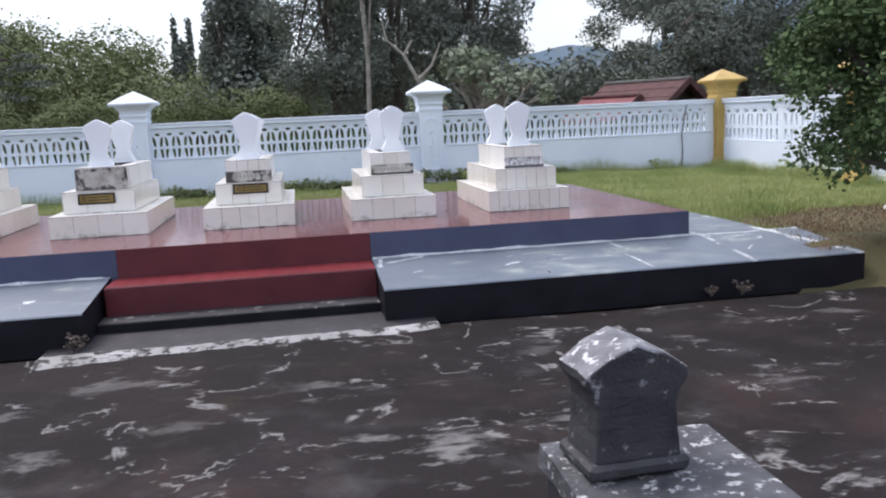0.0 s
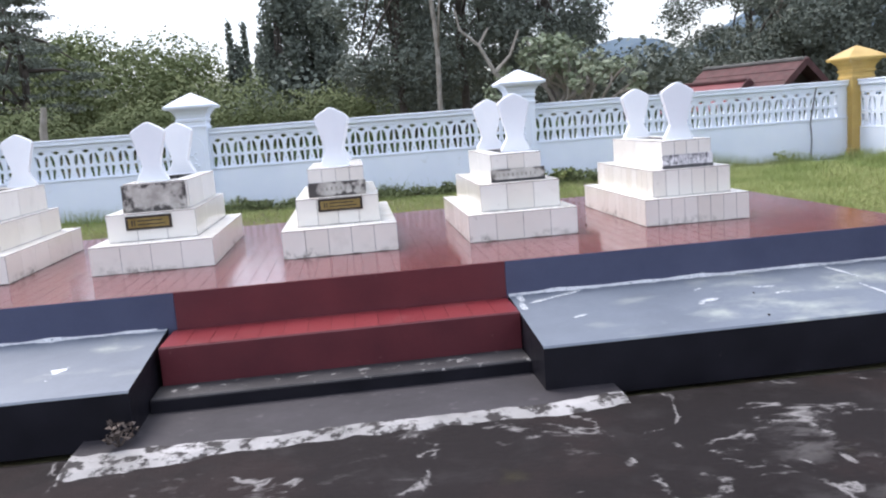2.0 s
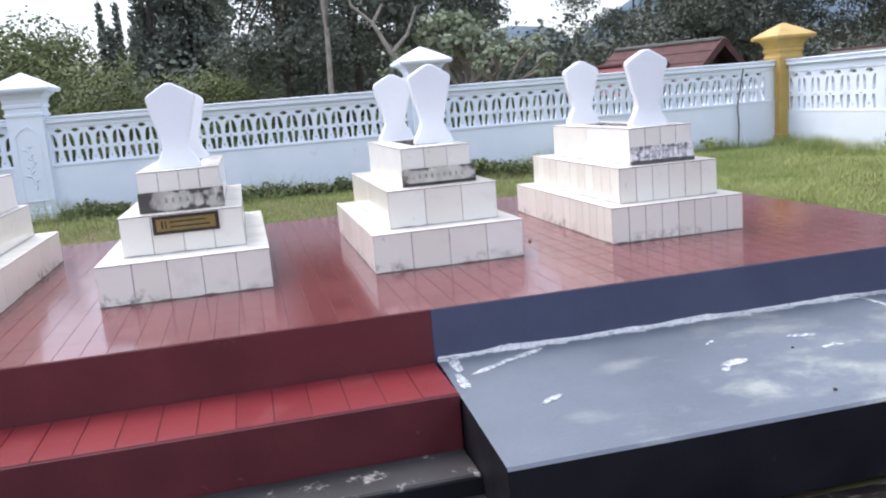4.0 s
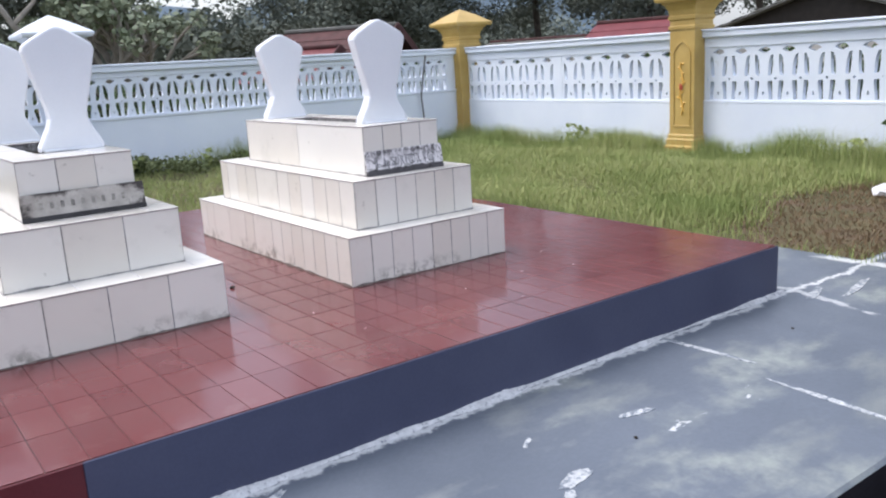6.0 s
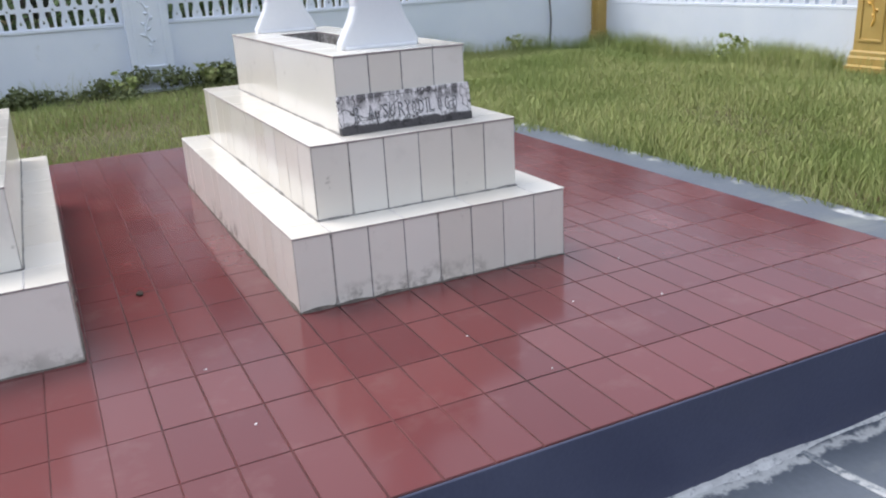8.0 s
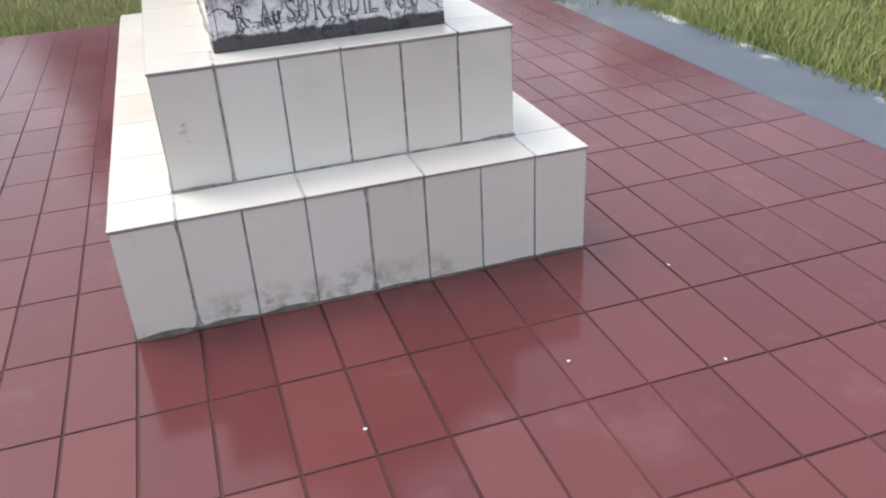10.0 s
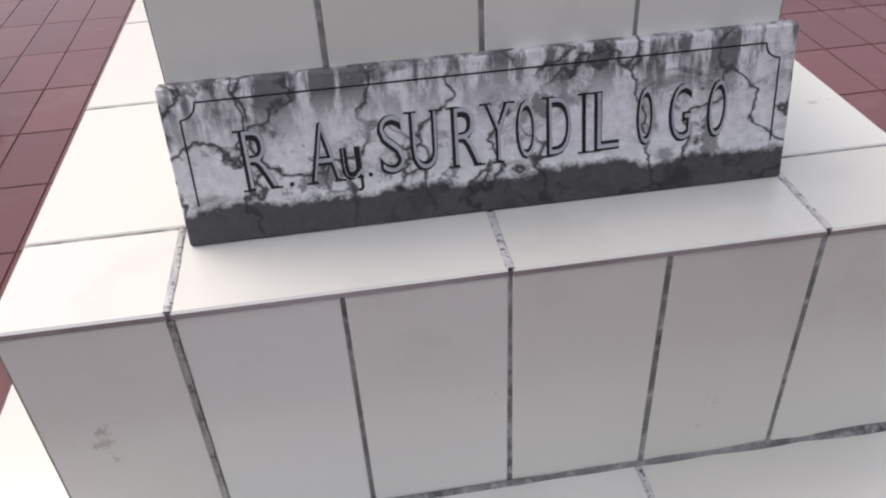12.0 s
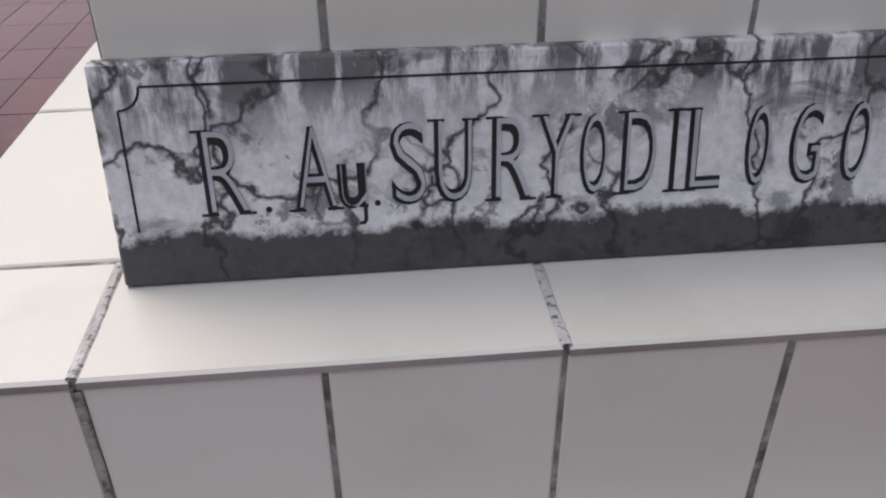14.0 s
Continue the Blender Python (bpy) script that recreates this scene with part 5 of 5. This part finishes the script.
# ---- houses beyond the wall
def house(x, y, rz, w, d, eave, ridge, roof_mat, label, strip=False):
    g = empty("house", pose(x, y, 0.05, 0, 0, rz), label, "house")
    part("wall", boxed(-w / 2, -d / 2, 0, w / 2, d / 2, eave, 0.01), M_house, g)
    gable = extruded([(-w / 2, eave), (w / 2, eave), (0, ridge - 0.06)], -d / 2 + 0.02, d / 2 - 0.02)
    part("gable", gable, M_dark_frame, g, "dark timber gable")
    for s in (-1, 1):
        L = math.hypot(w / 2 + 0.35, ridge - eave + 0.14)
        ang = math.degrees(math.atan2(ridge - eave + 0.14, w / 2 + 0.35))
        r = part("roof", boxed(0, -d / 2 - 0.3, -0.02, L, d / 2 + 0.3, 0.0, 0.003), roof_mat, g)
        n = max(4, int(L / 0.2))
        for k in range(n):
            part("roof_course", boxed(k * L / n, -d / 2 - 0.3, 0.001 + 0.012 * (k % 2), (k + 1) * L / n + 0.03, d / 2 + 0.3, 0.025 + 0.012 * (k % 2), 0.004), roof_mat, r)
        r.matrix_basis = pose(0, 0, ridge, 0, 0, 0 if s > 0 else 180) @ pose(0, 0, 0, 0, ang, 0)
        fb = bmesh.new()
        box(fb, 0, -d / 2 - 0.33, -0.1, L, -d / 2 - 0.3, 0.06)
        fa = part("bargeboard", fb, M_roof, g)
        fa.matrix_basis = r.matrix_basis.copy() if s > 0 else pose(0, 0, ridge) @ Matrix.Diagonal((-1, 1, 1, 1)) @ pose(0, 0, 0, 0, ang, 0)
    part("ridge", boxed(-0.09, -d / 2 - 0.3, ridge - 0.01, 0.09, d / 2 + 0.3, ridge + 0.07, 0.02), M_roof if not strip else M_roof_grey, g)
    wf = boxed(-0.4, -d / 2 - 0.03, 0.8, 0.4, -d / 2 - 0.001, eave - 0.25, 0.01)
    part("window", wf, M_glass, g)
    return g


house(7.0, 12.0, 30, 2.1, 2.0, 1.5, 2.2, M_roof, "small house with a dark red tiled gable roof behind the wall", True)
house(6.0, 11.9, 30, 1.1, 1.2, 1.4, 1.84, M_roof_red, "low outbuilding with a faded red roof behind the wall")
house(15.5, 14.0, 20, 4.4, 4.4, 1.35, 1.9, M_roof_grey, "house with a mossy grey roof beyond the side wall")
house(13.5, 9.8, 15, 1.3, 1.4, 1.75, 2.1, M_roof_red, "small house with a bright red metal roof beyond the side wall")
house(16.5, 6.0, 100, 4.0, 6.0, 1.8, 2.4, M_roof_grey, "long house with a grey roof beyond the side wall")


# ---- grass and litter
def grass(name, spots, mat, label, hgt, wid):
    vs, fs = [], []
    rnd = random.Random(len(name) * 7 + len(spots))
    for x, y in spots:
        z = gz(x, y) - 0.01
        h = hgt * rnd.uniform(0.45, 1.3) * (0.75 + 0.6 * noise.noise(Vector((x * 0.9, y * 0.9, 5))))
        a = rnd.uniform(0, 6.283)
        bx, by = rnd.gauss(0, 0.35) * h, rnd.gauss(0, 0.35) * h
        wx, wy = math.cos(a) * wid, math.sin(a) * wid
        n = len(vs)
        mx, my, mz = x + bx * 0.4, y + by * 0.4, z + h * 0.6
        vs += [(x - wx, y - wy, z), (x + wx, y + wy, z), (mx + wx * 0.7, my + wy * 0.7, mz), (mx - wx * 0.7, my - wy * 0.7, mz), (x + bx, y + by, z + h)]
        fs += [(n, n + 1, n + 2, n + 3), (n + 3, n + 2, n + 4)]
    tagged(quads(name, vs, fs, mat), label, "grass", kind="stuff")


RG = random.Random(3)


def bare(x, y):
    """How bare the soil is: brown patch near the tree."""
    return smooth((1.15 - math.hypot((x - 4.3) / 2.1, (y + 0.9) / 1.7)) / 0.5)


green, dry = [], []
for _ in range(230000):
    x, y = RG.uniform(2.55, 6.95), RG.uniform(-3.0, 7.9)
    b = bare(x, y) + 0.25 * noise.noise(Vector((x * 1.3, y * 1.3, 9)))
    if y < -1.0 - (x - 2.6) * 0.3:
        if RG.random() < 0.12 and gz(x, y) > 0.0:
            dry.append((x, y))
    elif RG.random() > b + 0.1:
        green.append((x, y))
    elif RG.random() < 0.35:
        dry.append((x, y))
for _ in range(70000):
    x, y = RG.uniform(-8.5, 2.6), RG.uniform(2.74, 7.9)
    (green if RG.random() > 0.2 else dry).append((x, y))
grass("lawn", green, M_grass, "tall uneven green lawn grass against the wall", 0.12, 0.0034)
grass("dry_grass", dry, M_dry, "dry brown grass and litter on bare soil", 0.05, 0.005)
tall = [(RG.uniform(2.7, 6.85), 7.88 - abs(RG.gauss(0, 0.25))) for _ in range(3500)] + [(6.84 - abs(RG.gauss(0, 0.3)), RG.uniform(0.3, 7.8)) for _ in range(30000)] + [(RG.uniform(-8, 2.7), 7.86 - abs(RG.gauss(0, 0.2))) for _ in range(4000)]
tall = [(x, y) for x, y in tall if RG.random() < 0.5 + 1.1 * noise.noise(Vector((x * 0.7, y * 1.1, 2))) and not (x > 6.3 and abs(y - GP_Y[1]) < 0.32)]
grass("tall_grass", tall, M_grass, "taller weeds growing along the foot of the wall", 0.34, 0.0024)
# low dark weeds crowding the foot of the back wall
rw = random.Random(64)
low = []
for _ in range(70):
    wx, wy = rw.uniform(-4.5, 3.4), 7.8 - abs(rw.gauss(0, 0.3))
    low.append((wx, wy, gz(wx, wy) + rw.uniform(0.03, 0.12) * (1.6 if 0.0 < wx < 1.8 else 1.0), rw.uniform(0.14, 0.3), rw.uniform(0.12, 0.22), rw.uniform(0.06, 0.13)))
v, f = leaf_cloud(rw, low, 14000, 0.05, 0.6)
tagged(quads("ground_weeds", v, f, M_leaf_bush), "low dark green weeds along the foot of the white wall", "weeds", kind="stuff")


def weed(x, y, z, s, seed, mat, label):
    rnd = random.Random(seed)
    g = empty("weed", pose(x, y, z), label, "weed", "small weeds")
    bm = bmesh.new()
    cl = []
    for k in range(7):
        d = Vector((rnd.gauss(0, 0.5), rnd.gauss(0, 0.5), 1)).normalized() * s * rnd.uniform(0.6, 1.1)
        tube(bm, [(0, 0, 0), d * 0.5, d], [0.004, 0.003, 0.0015], 5)
        cl += [(d.x * f, d.y * f, d.z * f, s * 0.16, s * 0.16, s * 0.12) for f in (0.6, 0.95)]
    part("stem", bm, mat, g)
    v, f = leaf_cloud(rnd, cl, 120, s * 0.2, 0.5)
    quads("foliage", v, f, mat, g)


weed(-3.68, -2.08, 0.0, 0.16, 1, M_twig, "dry brown weed at the ledge corner")
weed(1.72, -2.05, 0.0, 0.14, 2, M_twig, "dry weed at the foot of the ledge")
weed(1.45, -2.03, 0.0, 0.1, 3, M_twig, "dry weed at the foot of the ledge")
weed(-3.05, -6.3, 0.0, 0.2, 4, M_grass, "green weed growing from the yard")
weed(-3.2, -6.1, 0.0, 0.16, 5, M_twig, "dry weed growing from the yard")
weed(-1.02, -6.62, KZ + 0.0, 0.05, 6, M_grass, "small green sprout on the old grave")
for k, (wx, wy, ws) in enumerate(((6.55, 5.1, 0.34), (1.2, 7.5, 0.3), (0.3, 7.45, 0.32), (5.3, 7.6, 0.25), (2.2, 7.5, 0.28), (-2.1, 7.5, 0.25), (6.6, 1.2, 0.3), (6.6, 1.8, 0.25))):
    weed(wx, wy, gz(wx, wy), ws, 20 + k, M_grass, "leafy green weed at the foot of the wall")

bag = bmesh.new()
bmesh.ops.create_icosphere(bag, subdivisions=3, radius=0.086)
for v in bag.verts:
    v.co += 0.03 * noise.noise_vector(v.co * 16)
    v.co.z = max(v.co.z * 0.6, -0.03)
tagged(link("plastic_bag", bag, M_bag, None, "", pose(4.75, 0.0, 0.36)), "crumpled white plastic bag lying on the soil", "bag")
for k in range(7):
    rk = random.Random(500 + k)
    bm = boxed(-0.003, -0.002, 0, 0.003, 0.002, 0.001)
    for v in bm.verts:
        v.co += 0.002 * noise.noise_vector(v.co * 90 + Vector((k, 0, 0)))
    tagged(link("petal", bm, M_bag, None, "", pose(rk.uniform(-0.6, 1.4), rk.uniform(-0.75, -0.1), PZ + 0.001, 0, 0, rk.uniform(0, 180))), "tiny dried pale petal on the red tiles", "petal", "fallen petals")

for px, py, pz, pr in ((0.08, -1.825, 0.278, 0.009), (1.45, -1.2, 0.332, 0.006), (-0.38, 0.42, PZ, 0.012), (0.2, -1.4, 0.314, 0.007)):
    bm = bmesh.new()
    bmesh.ops.create_icosphere(bm, subdivisions=2, radius=pr)
    for v in bm.verts:
        v.co += 0.3 * pr * noise.noise_vector(v.co * 60 + Vector((px, py, 0)))
        v.co.z = v.co.z * 0.6 + pr * 0.5
    tagged(link("pebble", bm, M_soil, None, "", pose(px, py, pz)), "small dark pebble lying on the painted floor", "pebble", "pebbles")

# ---- red floor tiles, last
TX, TY = 0.11, 0.22
far_v, far_f = [], []
count = 0
rr = random.Random(77)
y0s = [PY0] + [round(-0.88 + TY * k, 3) for k in range(1, 17) if PY0 + 0.05 < -0.88 + TY * k < PY1] + [PY1]
x0s = [PX0 + 0.001] + [round(TX * k, 3) for k in range(-86, 17) if PX0 < TX * k < PX1 - 0.03] + [PX1]
for ya, yb in zip(y0s, y0s[1:]):
    for xa, xb in zip(x0s, x0s[1:]):
        cx, cy, xs, ys = (xa + xb) / 2, (ya + yb) / 2, xb - xa, yb - ya
        if cx > -0.44 and cy < 1.5 and count < 300 and not (0.12 < cx < 0.76 and 0.12 < cy < 1.5):
            me = tile_mesh(xs - 0.0024, ys - 0.0024, 0.006, [M_red_tile, M_red_joint], "r")
            piece(me, pose(cx, cy, PZ - 0.006, rr.uniform(-0.07, 0.07), rr.uniform(-0.07, 0.07), 0), platform, "floor_tile")
            count += 1
        else:
            n = len(far_v)
            a, b = xs / 2 - 0.0014, ys / 2 - 0.0014
            far_v += [(cx - a, cy - b, PZ), (cx + a, cy - b, PZ), (cx + a, cy + b, PZ), (cx - a, cy + b, PZ)]
            far_v += [(cx - a, cy - b, PZ - 0.006), (cx + a, cy - b, PZ - 0.006), (cx + a, cy + b, PZ - 0.006), (cx - a, cy + b, PZ - 0.006)]
            far_f += [(n, n + 1, n + 2, n + 3)] + [(n + i, n + 4 + i, n + 4 + (i + 1) % 4, n + (i + 1) % 4) for i in range(4)]
tagged(quads("floor_tiles", far_v, far_f, M_red_tile_far, platform), kind="stuff")
